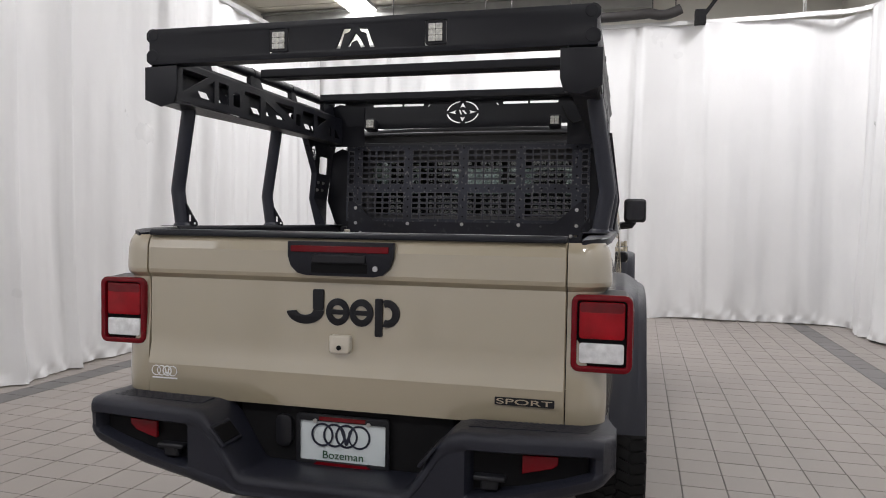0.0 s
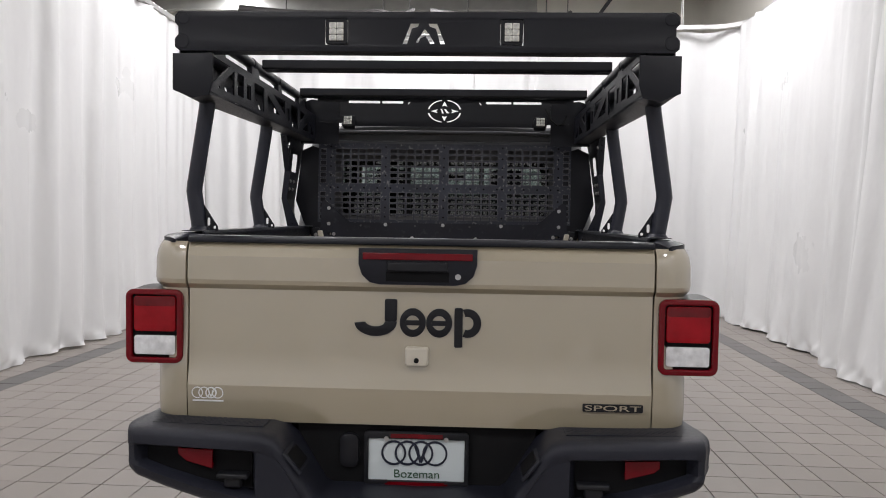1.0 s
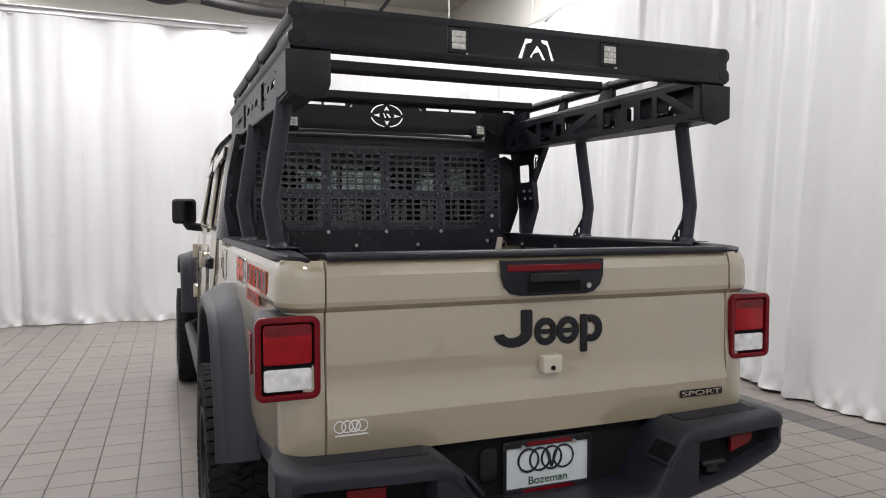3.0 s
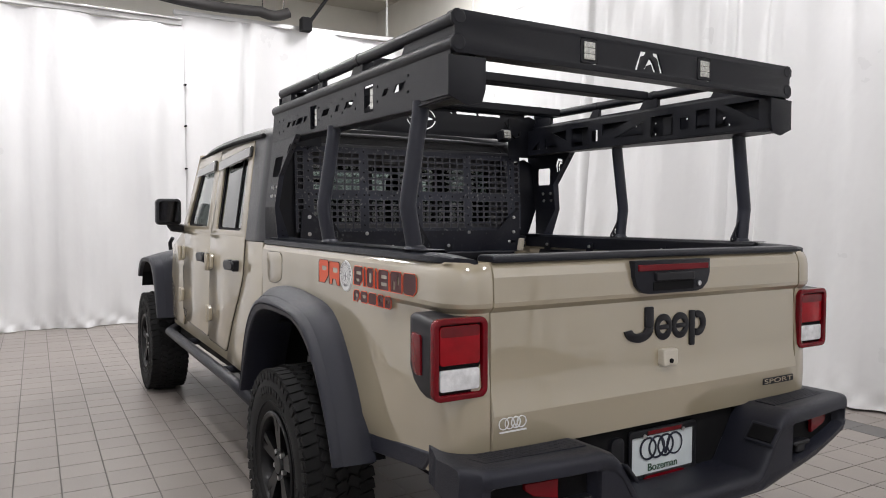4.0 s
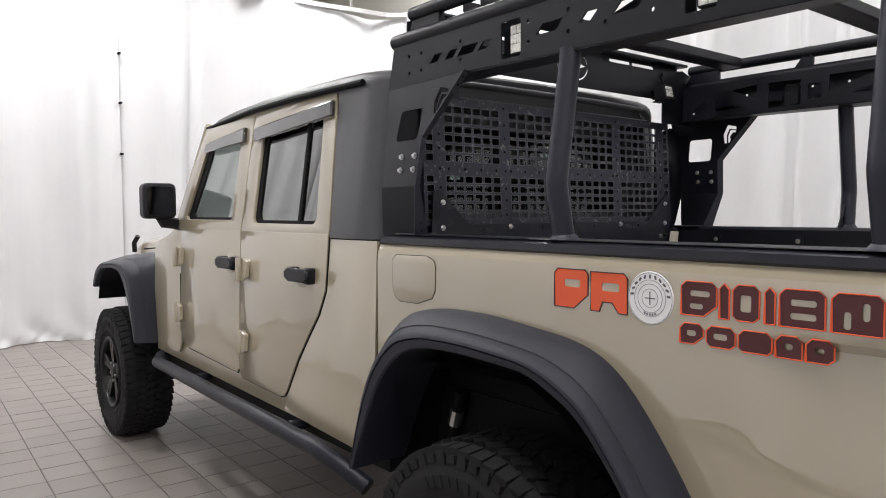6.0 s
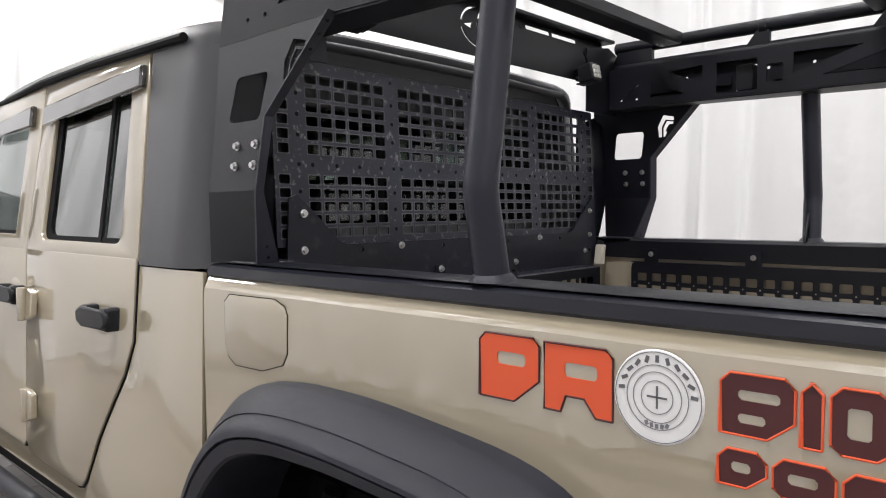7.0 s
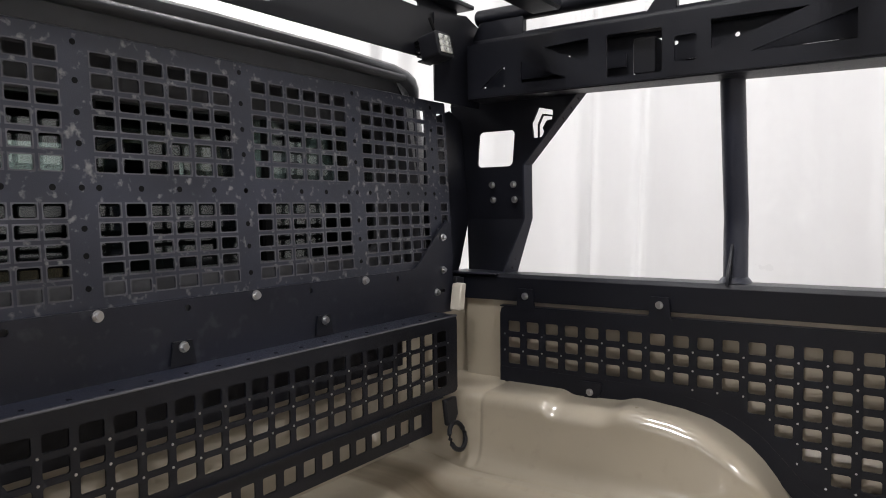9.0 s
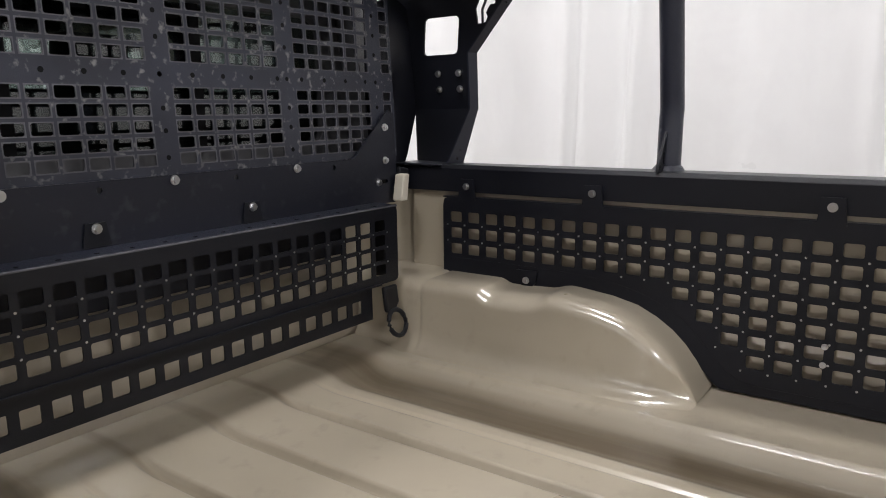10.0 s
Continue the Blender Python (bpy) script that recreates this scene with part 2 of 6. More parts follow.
class Shape:
    """Vertices and faces, gathered piece by piece."""

    def __init__(self):
        self.v, self.f = [], []

    def add(self, verts, faces):
        n = len(self.v)
        self.v += [tuple(p) for p in verts]
        self.f += [tuple(i + n for i in f) for f in faces]
        return self

    def box(self, x0, x1, y0, y1, z0, z1):
        v = [(x, y, z) for x in (x0, x1) for y in (y0, y1) for z in (z0, z1)]
        return self.add(v, [(0, 1, 3, 2), (4, 6, 7, 5), (0, 4, 5, 1), (2, 3, 7, 6), (0, 2, 6, 4), (1, 5, 7, 3)])

    def obox(self, m, sx, sy, sz):
        """A box of that size about the origin, at the pose m."""
        v = [m @ Vector((x * sx / 2, y * sy / 2, z * sz / 2)) for x in (-1, 1) for y in (-1, 1) for z in (-1, 1)]
        return self.add(v, [(0, 1, 3, 2), (4, 6, 7, 5), (0, 4, 5, 1), (2, 3, 7, 6), (0, 2, 6, 4), (1, 5, 7, 3)])

    def prism(self, pts, at, a, b):
        """A polygon of (u, v) points between a and b; at(u, v, w) gives the place."""
        n = len(pts)
        v = [at(p[0], p[1], a) for p in pts] + [at(p[0], p[1], b) for p in pts]
        f = [tuple(range(n))[::-1], tuple(range(n, 2 * n))]
        f += [(i, (i + 1) % n, n + (i + 1) % n, n + i) for i in range(n)]
        return self.add(v, f)

    def loft(self, rings, closed=False, caps=False):
        """Faces between rows of points; closed: each row is a ring."""
        n = len(rings[0])
        v = [p for r in rings for p in r]
        f = []
        for i in range(len(rings) - 1):
            for j in range(n if closed else n - 1):
                k = (j + 1) % n
                f.append((i * n + j, i * n + k, (i + 1) * n + k, (i + 1) * n + j))
        if caps:
            f.append(tuple(range(n))[::-1])
            f.append(tuple(range((len(rings) - 1) * n, len(rings) * n)))
        return self.add(v, f)

    def tube(self, path, r, n=12, caps=True, flat=1.0):
        """A round bar along a path, with mitred bends."""
        path = [Vector(p) for p in path]
        rings = []
        for i, p in enumerate(path):
            a = (p - path[i - 1]).normalized() if i else None
            b = (path[i + 1] - p).normalized() if i + 1 < len(path) else None
            d = ((a or b) + (b or a)).normalized()
            up = Vector((0, 0, 1)) if abs(d.z) < 0.9 else Vector((0, 1, 0))
            s = d.cross(up).normalized()
            t = s.cross(d).normalized()
            k = 1 / max(0.5, d.dot(a or b))
            rings.append([p + (s * math.cos(2 * math.pi * j / n) + t * math.sin(2 * math.pi * j / n) * flat) * r * (k if i not in (0, len(path) - 1) else 1) for j in range(n)])
        return self.loft(rings, True, caps)

    def disc(self, centre, axis, r, depth, n=14):
        """A short cylinder from centre along axis."""
        c, d = Vector(centre), Vector(axis).normalized()
        return self.tube([c, c + d * depth], r, n)

    def revolve(self, profile, n, at):
        """Rows (radius, along) turned about an axis; at(a, b, w) gives the place."""
        rings = [[at(r * math.cos(2 * math.pi * j / n), r * math.sin(2 * math.pi * j / n), w) for j in range(n)] for r, w in profile]
        return self.loft(rings, True)

    def holed(self, u0, u1, v0, v1, h, r, at, a, b):
        """One cell of a perforated plate: a rectangle with a rounded opening h = (u0, u1, v0, v1)."""
        hu0, hu1, hv0, hv1 = h
        outer = [(u0, v0), (u1, v0), (u1, v1), (u0, v1)]
        k = 0.3 * r
        inner = [(hu0, hv0 + r), (hu0 + k, hv0 + k), (hu0 + r, hv0), (hu1 - r, hv0), (hu1 - k, hv0 + k), (hu1, hv0 + r),
                 (hu1, hv1 - r), (hu1 - k, hv1 - k), (hu1 - r, hv1), (hu0 + r, hv1), (hu0 + k, hv1 - k), (hu0, hv1 - r)]
        v = [at(*p, a) for p in outer] + [at(*p, a) for p in inner] + [at(*p, b) for p in outer] + [at(*p, b) for p in inner]
        f = []
        for c in range(4):
            i = 4 + 3 * c
            j = 4 + 3 * ((c + 1) % 4)
            f += [(c, i, i + 1), (c, i + 1, i + 2), (c, i + 2, j, (c + 1) % 4)]
        f += [tuple(x + 16 for x in q[::-1]) for q in list(f)]
        for i in range(12):
            p, q = 4 + i, 4 + (i + 1) % 12
            f.append((p, q, q + 16, p + 16))
        return self.add(v, f)


def mesh_of(shape, name, angle=32.0):
    me = bpy.data.meshes.new(name)
    me.from_pydata(shape.v, [], shape.f)
    return finish_mesh(me, angle)


def finish_mesh(me, angle=32.0):
    bm = bmesh.new()
    bm.from_mesh(me)
    bmesh.ops.remove_doubles(bm, verts=bm.verts, dist=0.00005)
    bmesh.ops.recalc_face_normals(bm, faces=bm.faces)
    for f in bm.faces:
        f.smooth = True
    for e in bm.edges:
        e.smooth = len(e.link_faces) == 2 and e.calc_face_angle(0) < radians(angle)
    bm.to_mesh(me)
    bm.free()
    return me


def part(name, shape, mat, parent=None, label="", bevel=0.0, angle=32.0, segs=2):
    """One mesh object, under a thing or under a part."""
    me = shape if isinstance(shape, bpy.types.Mesh) else mesh_of(shape, name, angle)
    me.materials.clear()
    me.materials.append(mat)
    ob = new(name, me)
    if parent is not None:
        ob.parent = parent
    if label:
        tagged(ob, label)
    if bevel:
        mod = ob.modifiers.new("bevel", "BEVEL")
        mod.width, mod.segments, mod.limit_method, mod.angle_limit = bevel, segs, "ANGLE", radians(35)
        mod.harden_normals = False
    return ob


def thing(name, label, category, group="", at=(0, 0, 0)):
    ob = new(name)
    ob.location = at
    ob.empty_display_size = 0.1
    return tagged(ob, label, category, group)


def plate(outline, holes, at, half, bevel=0.0, name="plate"):
    """A flat plate with openings, from (u, v) polygons; at(u, v, w) gives the place."""
    cu = bpy.data.curves.new(name, "CURVE")
    cu.dimensions, cu.fill_mode, cu.extrude, cu.bevel_depth, cu.bevel_resolution = "2D", "BOTH", half, bevel, 1
    for loop in [outline, *holes]:
        sp = cu.splines.new("POLY")
        sp.points.add(len(loop) - 1)
        for p, q in zip(sp.points, loop):
            p.co = (q[0], q[1], 0, 1)
        sp.use_cyclic_u = True
    return curve_mesh(cu, at)


def curve_mesh(cu, at):
    tmp = bpy.data.objects.new("tmp", cu)
    scene.collection.objects.link(tmp)
    dg = bpy.context.evaluated_depsgraph_get()
    me = bpy.data.meshes.new_from_object(tmp.evaluated_get(dg))
    bpy.data.objects.remove(tmp)
    for v in me.vertices:
        v.co = at(*v.co)
    me.update()
    return finish_mesh(me)


def lettering(text, size, at, half=0.0015, width=0.0, height=0.0):
    """Raised letters in the built-in font, scaled to a width and height, centred."""
    cu = bpy.data.curves.new("letters", "FONT")
    cu.body, cu.size, cu.align_x, cu.align_y, cu.extrude = text, size, "CENTER", "CENTER", half
    me = curve_mesh(cu, lambda x, y, z: (x, y, z))
    xs, ys = [v.co.x for v in me.vertices], [v.co.y for v in me.vertices]
    cx, cy = (max(xs) + min(xs)) / 2, (max(ys) + min(ys)) / 2
    kx = width / (max(xs) - min(xs)) if width else 1
    ky = height / (max(ys) - min(ys)) if height else kx
    for v in me.vertices:
        v.co = at((v.co.x - cx) * kx, (v.co.y - cy) * ky, v.co.z)
    return finish_mesh(me)


def rrect(u0, u1, v0, v1, r, n=4):
    """A rectangle with rounded corners."""
    out = []
    for cx, cy, a in ((u1 - r, v0 + r, -90), (u1 - r, v1 - r, 0), (u0 + r, v1 - r, 90), (u0 + r, v0 + r, 180)):
        out += [(cx + r * math.cos(radians(a + 90 * i / n)), cy + r * math.sin(radians(a + 90 * i / n))) for i in range(n + 1)]
    return out


def ring_points(cu, cv, r, n=24, a0=0.0, a1=360.0):
    k = n if a1 - a0 >= 360 else n + 1
    return [(cu + r * math.cos(radians(a0 + (a1 - a0) * i / n)), cv + r * math.sin(radians(a0 + (a1 - a0) * i / n))) for i in range(k)]


def smooth_step(a, b, x):
    t = min(1, max(0, (x - a) / (b - a)))
    return t * t * (3 - 2 * t)


def interp(x, pts):
    """Straight lines between (x, y) points."""
    if x <= pts[0][0]:
        return pts[0][1]
    for (a, b), (c, d) in zip(pts, pts[1:]):
        if x <= c:
            return b + (d - b) * (x - a) / (c - a)
    return pts[-1][1]


def rear_at(y):
    """Places on an upright plane that faces the tail: u to the right, v up, w towards the front."""
    return lambda u, v, w: (u, y + w, v)


def side_at(x, s):
    """Places on an upright plane along the truck: u forward, v up, w outward on side s."""
    return lambda u, v, w: (s * (x + w), u, v)

# ---- the room ----


def curtain(name, a, b, top, folds, seed, label, hem=0.02, bulge=0.0, lean=((0.0, 0.0),), bent=()):
    """A hanging vinyl sheet from a to b on the floor plan, in soft uneven folds."""
    rnd = random.Random(seed)
    a, b = Vector((*a, 0)), Vector((*b, 0))
    line = [Vector((*p, 0)) for p in bent] if bent else [a, b]
    runs = [0.0]
    for p, q in zip(line, line[1:]):
        runs.append(runs[-1] + (q - p).length)
    length = runs[-1]
    xs_at, ys_at = list(zip(runs, [p.x for p in line])), list(zip(runs, [p.y for p in line]))
    spot = lambda s: Vector((interp(s, xs_at), interp(s, ys_at), 0))
    nu = int(length / 0.026)
    levels = [0.0, 0.007, 0.016, 0.027, 0.042, 0.062, 0.09, 0.125] + [0.17 + 0.83 * k / 17 for k in range(18)]
    waves = [(rnd.uniform(0.7, 1.6) * folds, rnd.uniform(0, 6.3), rnd.uniform(0.3, 1.0)) for _ in range(5)]
    sharp = [(rnd.uniform(0, length), rnd.uniform(0.04, 0.10), rnd.uniform(-0.10, 0.10)) for _ in range(int(length * 1.1))]
    pleats = [(rnd.uniform(0.8, 1.3) * folds * k, rnd.uniform(0, 6.3), amp, rnd.uniform(0.5, 1.3), rnd.uniform(0, 6.3)) for k, amp in ((1.7, 0.055), (2.9, 0.032), (4.7, 0.014), (8.3, 0.003))]
    creases = [(rnd.uniform(0, length), rnd.uniform(0.1, 0.9), rnd.uniform(0.05, 0.16), rnd.uniform(-0.012, 0.012), rnd.uniform(-0.6, 0.6)) for _ in range(int(length * 5))]
    rows = []
    for h in levels:
        row = []
        for i in range(nu + 1):
            s = length * i / nu
            p = spot(s)
            d = (spot(min(s + 0.12, length)) - spot(max(s - 0.12, 0.0))).normalized()
            nrm = Vector((-d.y, d.x, 0))
            off = sum(w * 0.020 * math.sin(k * s + p + 0.5 * math.sin(h * 2 + p)) for k, p, w in waves)
            off += sum(amp * math.exp(-((s - c - 0.08 * (h - 0.5) * math.sin(c * 9)) / wd) ** 2) for c, wd, amp in sharp)
            off += sum(amp * (0.5 + 0.5 * math.sin(m * s + q)) * math.sin(k * s + p + 0.7 * math.sin(h * 2.2 + q)) for k, p, amp, m, q in pleats)
            off += sum(amp * math.exp(-((s - c - sl * (h - hc) * top) / wd) ** 2 - ((h - hc) / 0.12) ** 2) for c, hc, wd, amp, sl in creases if abs(s - c) < 0.8)
            off *= 0.65 + 0.5 * (1 - h)
            off += 0.03 * max(0.0, 1 - h * 9) * math.sin(s * 11 + 2 * math.sin(s * 2.7 + seed))
            off += bulge * (1 - h) ** 4 * (0.6 + 0.4 * math.sin(s * 1.3 + seed))
            off += interp(s, lean) * h
            # crumpled hem
            off += max(0.0, 1 - h * 14) * 0.015 * (math.sin(s * 23 + 3 * math.sin(s * 3.9 + seed) + h * 90) + 0.6 * math.sin(s * 41 + 2 * math.sin(s * 5.3) - h * 160))
            low = hem * (0.5 + 0.5 * math.sin(s * 3.1 + seed) * math.sin(s * 1.1))
            z = low + (top - low) * h
            row.append(p + nrm * off + Vector((0, 0, z)))
        rows.append(row)
    sh = Shape().loft(rows)
    ob = part(name, sh, CURTAIN, angle=80)
    mod = ob.modifiers.new("thick", "SOLIDIFY")
    mod.thickness = 0.003
    return tagged(ob, label, "curtain", "hanging bay curtains")


Y_FAR, X_LEFT, X_RIGHT, Y_NEAR = 8.36, -3.80, 3.48, -5.2
curtain("curtain", (-3.9, Y_FAR), (0.13, Y_FAR), 3.88, 4.0, 3, "white vinyl curtain with shallow folds across the bay end")
corner = [(0.02, 8.45), (3.05, 8.44)] + [(3.25 + 0.45 * math.sin(q), 7.97 + 0.46 * math.cos(q)) for q in np.linspace(0.1, 1.5, 8)] + [(3.70, 7.2), (3.56, 4.15)]
curtain("curtain", corner[0], corner[-1], 4.03, 3.0, 8, "white vinyl curtain hung round the bay corner, with crumpled hem", hem=0.03, bulge=-0.05, lean=((0.0, -0.09), (2.6, -0.14), (3.9, 0.06), (7.5, 0.18)), bent=corner)
curtain("curtain", (X_LEFT - 0.05, Y_NEAR), (X_LEFT, Y_FAR - 0.05), 3.84, 4.5, 5, "white vinyl curtain with deep folds along the bay side", hem=0.03, bulge=-0.08)
curtain("curtain", (3.46, 4.35), (X_RIGHT - 0.22, Y_NEAR), 4.0, 3.4, 21, "white vinyl curtain overlapping its neighbour at a seam", hem=0.03, bulge=-0.07, lean=((0.0, 0.24),))
curtain("curtain", (X_RIGHT, Y_NEAR), (X_LEFT, Y_NEAR), 3.86, 4.0, 14, "white vinyl curtain closing the bay entrance")

# clips along the curtain seam
for z in (3.12, 2.58, 2.02):
    c = part("curtain_clip", Shape().box(0.118, 0.148, Y_FAR - 0.05, Y_FAR + 0.08, z - 0.010, z + 0.010), UNDER, bevel=0.004)
    tagged(c, "small black clip on the curtain seam", "clip", "curtain clips")

# curtain rails
for name, lab, box in (
    ("curtain_rail", "galvanised track carrying the end curtain", (-3.9, 0.10, Y_FAR - 0.02, Y_FAR + 0.06, 3.89, 3.97)),
    ("curtain_rail", "galvanised track along the bay side", (X_LEFT - 0.04, X_LEFT + 0.03, Y_NEAR, Y_FAR - 0.1, 3.85, 3.91)),
):
    r = Shape()
    x0, x1, y0, y1, z0, z1 = box
    r.box(x0, x1, y0, y1, z0, z1)
    if x1 - x0 > 1:
        r.box(x0, x1, y0 - 0.05, y0, z1 - 0.02, z1 + 0.004)
    tagged(part(name, r, RAIL, bevel=0.006), lab, "rail", "curtain rails")

# a track bent round the corner of the bay
bend = [(0.0, 8.36), (1.6, 8.33), (2.6, 8.28), (3.2, 8.20)] + [(3.42 + 0.42 * math.sin(q), 7.74 + 0.44 * math.cos(q)) for q in np.linspace(0.15, 1.5, 9)] + [(3.84, 7.2), (3.82, 6.2), (3.79, 5.2), (3.70, 3.0), (3.62, 0.0), (3.50, Y_NEAR)]
tr = Shape().loft([[(x + c * n.x, y + c * n.y, z) for c, z in ((-0.02, 4.030), (0.02, 4.030), (0.02, 4.085), (-0.02, 4.085))] for (x, y), n in
                   [(bend[k], Vector((bend[min(k + 1, len(bend) - 1)][1] - bend[max(k - 1, 0)][1], bend[max(k - 1, 0)][0] - bend[min(k + 1, len(bend) - 1)][0])).normalized()) for k in range(len(bend))]], True, True)
tagged(part("curtain_rail", tr, RAIL, angle=40), "galvanised track bent round the bay corner", "rail", "curtain rails")

# walls behind the curtains and the ceiling
for nm, box in (("wall_north", (-6.2, 4.35, 10.9, 11.1, 0, 5.4)), ("wall_south", (-6.2, 4.35, -6.3, -6.1, 0, 5.4)),
                ("wall_west", (-6.2, -6.0, -6.1, 10.9, 0, 5.4)), ("wall_east", (4.15, 4.35, -6.1, 10.9, 0, 5.4))):
    tagged(part(nm, Shape().box(*box), WALL), "cream painted block wall above the curtains", "wall", kind="structure")
ce = Shape().box(-6.0, 4.15, -6.1, 10.9, CEILING_Z, CEILING_Z + 0.15)
for i in range(28):
    y = -6.0 + i * 0.6
    ce.box(-6.0, 4.14, y, y + 0.025, CEILING_Z - 0.012, CEILING_Z - 0.002)
tagged(part("ceiling", ce, CEIL), "cream panelled ceiling with thin seams", "ceiling", kind="structure")

# steel beams, duct hoses and hangers under the ceiling
for y, x1, lab in ((10.6, 1.2, "grey steel beam under the ceiling"), (3.2, 4.1, "grey steel beam under the ceiling")):
    b = Shape().box(-6, x1, y - 0.09, y + 0.09, CEILING_Z - 0.05, CEILING_Z - 0.02).box(-6, x1, y - 0.012, y + 0.012, CEILING_Z - 0.28, CEILING_Z - 0.05)
    b.box(-6, x1, y - 0.09, y + 0.09, CEILING_Z - 0.31, CEILING_Z - 0.28)
    tagged(part("steel_beam", b, BEAM), lab, "beam", "ceiling beams")


def hose(points, r, lab):
    path = []
    for i in range(len(points) - 1):
        a, b = Vector(points[i]), Vector(points[i + 1])
        path += [a.lerp(b, k / 12) + Vector((0, 0, -0.05 * math.sin(math.pi * k / 12))) for k in range(12)]
    path.append(Vector(points[-1]))
    sh = Shape()
    for k, p in enumerate(path):
        if k % 9 == 4:
            sh.tube([p, (p.x, p.y, CEILING_Z)], 0.008, 6)
    sh.tube(path, r, 12)
    return tagged(part("duct_hose", sh, HOSE, angle=60), lab, "hose", "ceiling hoses")


hose([(-3.2, 8.1, 4.25), (-1.2, 8.1, 4.20), (-0.7, 8.1, 4.22)], 0.07, "black exhaust hose slung under the ceiling")
hose([(-0.5, 8.2, 4.24), (1.1, 8.2, 4.18), (1.5, 8.2, 4.22)], 0.07, "black exhaust hose slung under the ceiling")
br = Shape().tube([(1.75, 8.2, 4.05), (2.6, 8.2, CEILING_Z)], 0.025).box(1.68, 1.82, 8.13, 8.27, 4.0, 4.18)
tagged(part("hose_bracket", br, UNDER), "dark steel hose bracket with diagonal brace", "bracket")
for x, y in ((3.03, 8.22), (3.84, 7.1), (3.80, 5.3), (3.72, 3.4)):
    ch = Shape().tube([(x - 0.015, y, 4.04), (x, y, CEILING_Z)], 0.006, 6).tube([(x + 0.015, y, 4.04), (x, y, CEILING_Z)], 0.006, 6)
    tagged(part("rail_hanger", ch, RAIL), "thin chain hanger holding the curtain track", "hanger", "track hangers")

# linear ceiling lamps
for x, y, power in LAMP_SPOTS:
    lp = thing("ceiling_lamp", "white linear ceiling lamp, switched on", "lamp", "ceiling lamps", (x, y, CEILING_Z - 0.06))
    part("housing", Shape().box(-0.27, 0.27, -0.64, 0.64, 0.0, 0.055), RAIL, lp, bevel=0.006)
    part("diffuser", Shape().box(-0.25, 0.25, -0.61, 0.61, -0.022, -0.002), LIGHT, lp, "glowing white diffuser", bevel=0.006)
    ld = bpy.data.lights.new("ceiling_lamp_light", "AREA")
    ld.shape, ld.size, ld.size_y, ld.energy, ld.color = "RECTANGLE", 0.50, 1.22, LAMP_WATTS * power, (0.995, 0.978, 1.0)
    lo = new("ceiling_lamp_light", ld)
    lo.matrix_basis = pose(x, y, CEILING_Z - 0.10)

# floor bed under the tiles
tagged(part("floor", Shape().box(-6.0, 4.15, -6.1, 10.9, -0.2, -0.006), GROUT), "grey quarry tile floor with dark joints", "floor", kind="structure")

# ---- the pickup truck ----
truck = thing("pickup_truck", "tan crew-cab pickup truck with dark flares, parked on tiles", "truck")
HUB_Z, REAR_Y, FRONT_Y = 0.392, 1.20, 4.56
BED_FRONT = 1.845
SEAM_Y = 1.765


def tail_profile(z):
    """How far the tail face stands forward of its proudest line."""
    return interp(z, [(0.70, 0.012), (0.76, 0.004), (0.835, 0.0), (0.904, 0.0155), (0.94, 0.016), (1.122, 0.0185), (1.137, 0.004), (1.150, 0.001), (1.22, 0.003), (1.245, 0.010), (1.262, 0.022)])


ARCH = [(0.63, 0.62), (0.70, 0.80), (0.78, 0.90), (0.87, 0.97), (1.0, 1.015), (1.42, 1.04), (1.56, 1.0), (1.66, 0.90), (1.75, 0.62)]
Z_ROWS = [0.655, 0.68, 0.72, 0.76, 0.80, 0.835, 0.87, 0.904, 0.93, 0.97, 1.01, 1.05, 1.09, 1.115, 1.122, 1.137, 1.150, 1.18, 1.21, 1.235, 1.25, 1.258, 1.262]


def bed_side(s):
    path = [(0.815, y, 1, 0) for y in np.linspace(SEAM_Y - 0.008, 0.14, 48)]
    for a in range(0, 91, 10):
        path.append((0.715 + 0.10 * math.cos(radians(a)), 0.13 - 0.10 * math.sin(radians(a)), math.cos(radians(a)), math.sin(radians(a))))
    path += [(0.705, 0.03, 0, 1), (0.6910, 0.031, 0, 1)]
    sh = Shape()
    rows = []
    for z in Z_ROWS:
        row = []
        for x, y, nx, ny in path:
            fade = 1 - smooth_step(0.20, 0.62, y)
            d = (tail_profile(z) if z > 1.1 else interp(z, [(0.70, 0.016), (0.78, 0.010), (0.90, 0.012), (1.0, 0.022)])) * fade + (1 - fade) * interp(z, [(0.655, 0.012), (0.72, 0.0), (1.2, 0.0), (1.24, 0.004), (1.262, 0.018)])
            row.append((s * (x - nx * d), y + ny * d, z))
        rows.append(row)
    n = len(path)
    v = [p for r in rows for p in r]
    f = []
    for j in range(len(rows) - 1):
        for i in range(n - 1):
            yc, zc = (path[i][1] + path[i + 1][1]) / 2, (Z_ROWS[j] + Z_ROWS[j + 1]) / 2
            if path[i][2] > 0.99 and 0.63 < yc < 1.75 and zc < interp(yc, ARCH) - 0.012:
                continue
            f.append((j * n + i, j * n + i + 1, (j + 1) * n + i + 1, (j + 1) * n + i))
    sh.add(v, f)
    # returns at the seam and at the cab gap
    sh.loft([[r[-1] for r in rows], [(r[-1][0], r[-1][1] + 0.05, r[-1][2]) for r in rows]])
    sh.loft([[r[0] for r in rows], [(r[0][0] - s * 0.10, r[0][1], r[0][2]) for r in rows]])
    return part("bed_side", sh, PAINT, truck, "tan painted outer bed side", angle=14)


sides = {s: bed_side(s) for s in (-1, 1)}

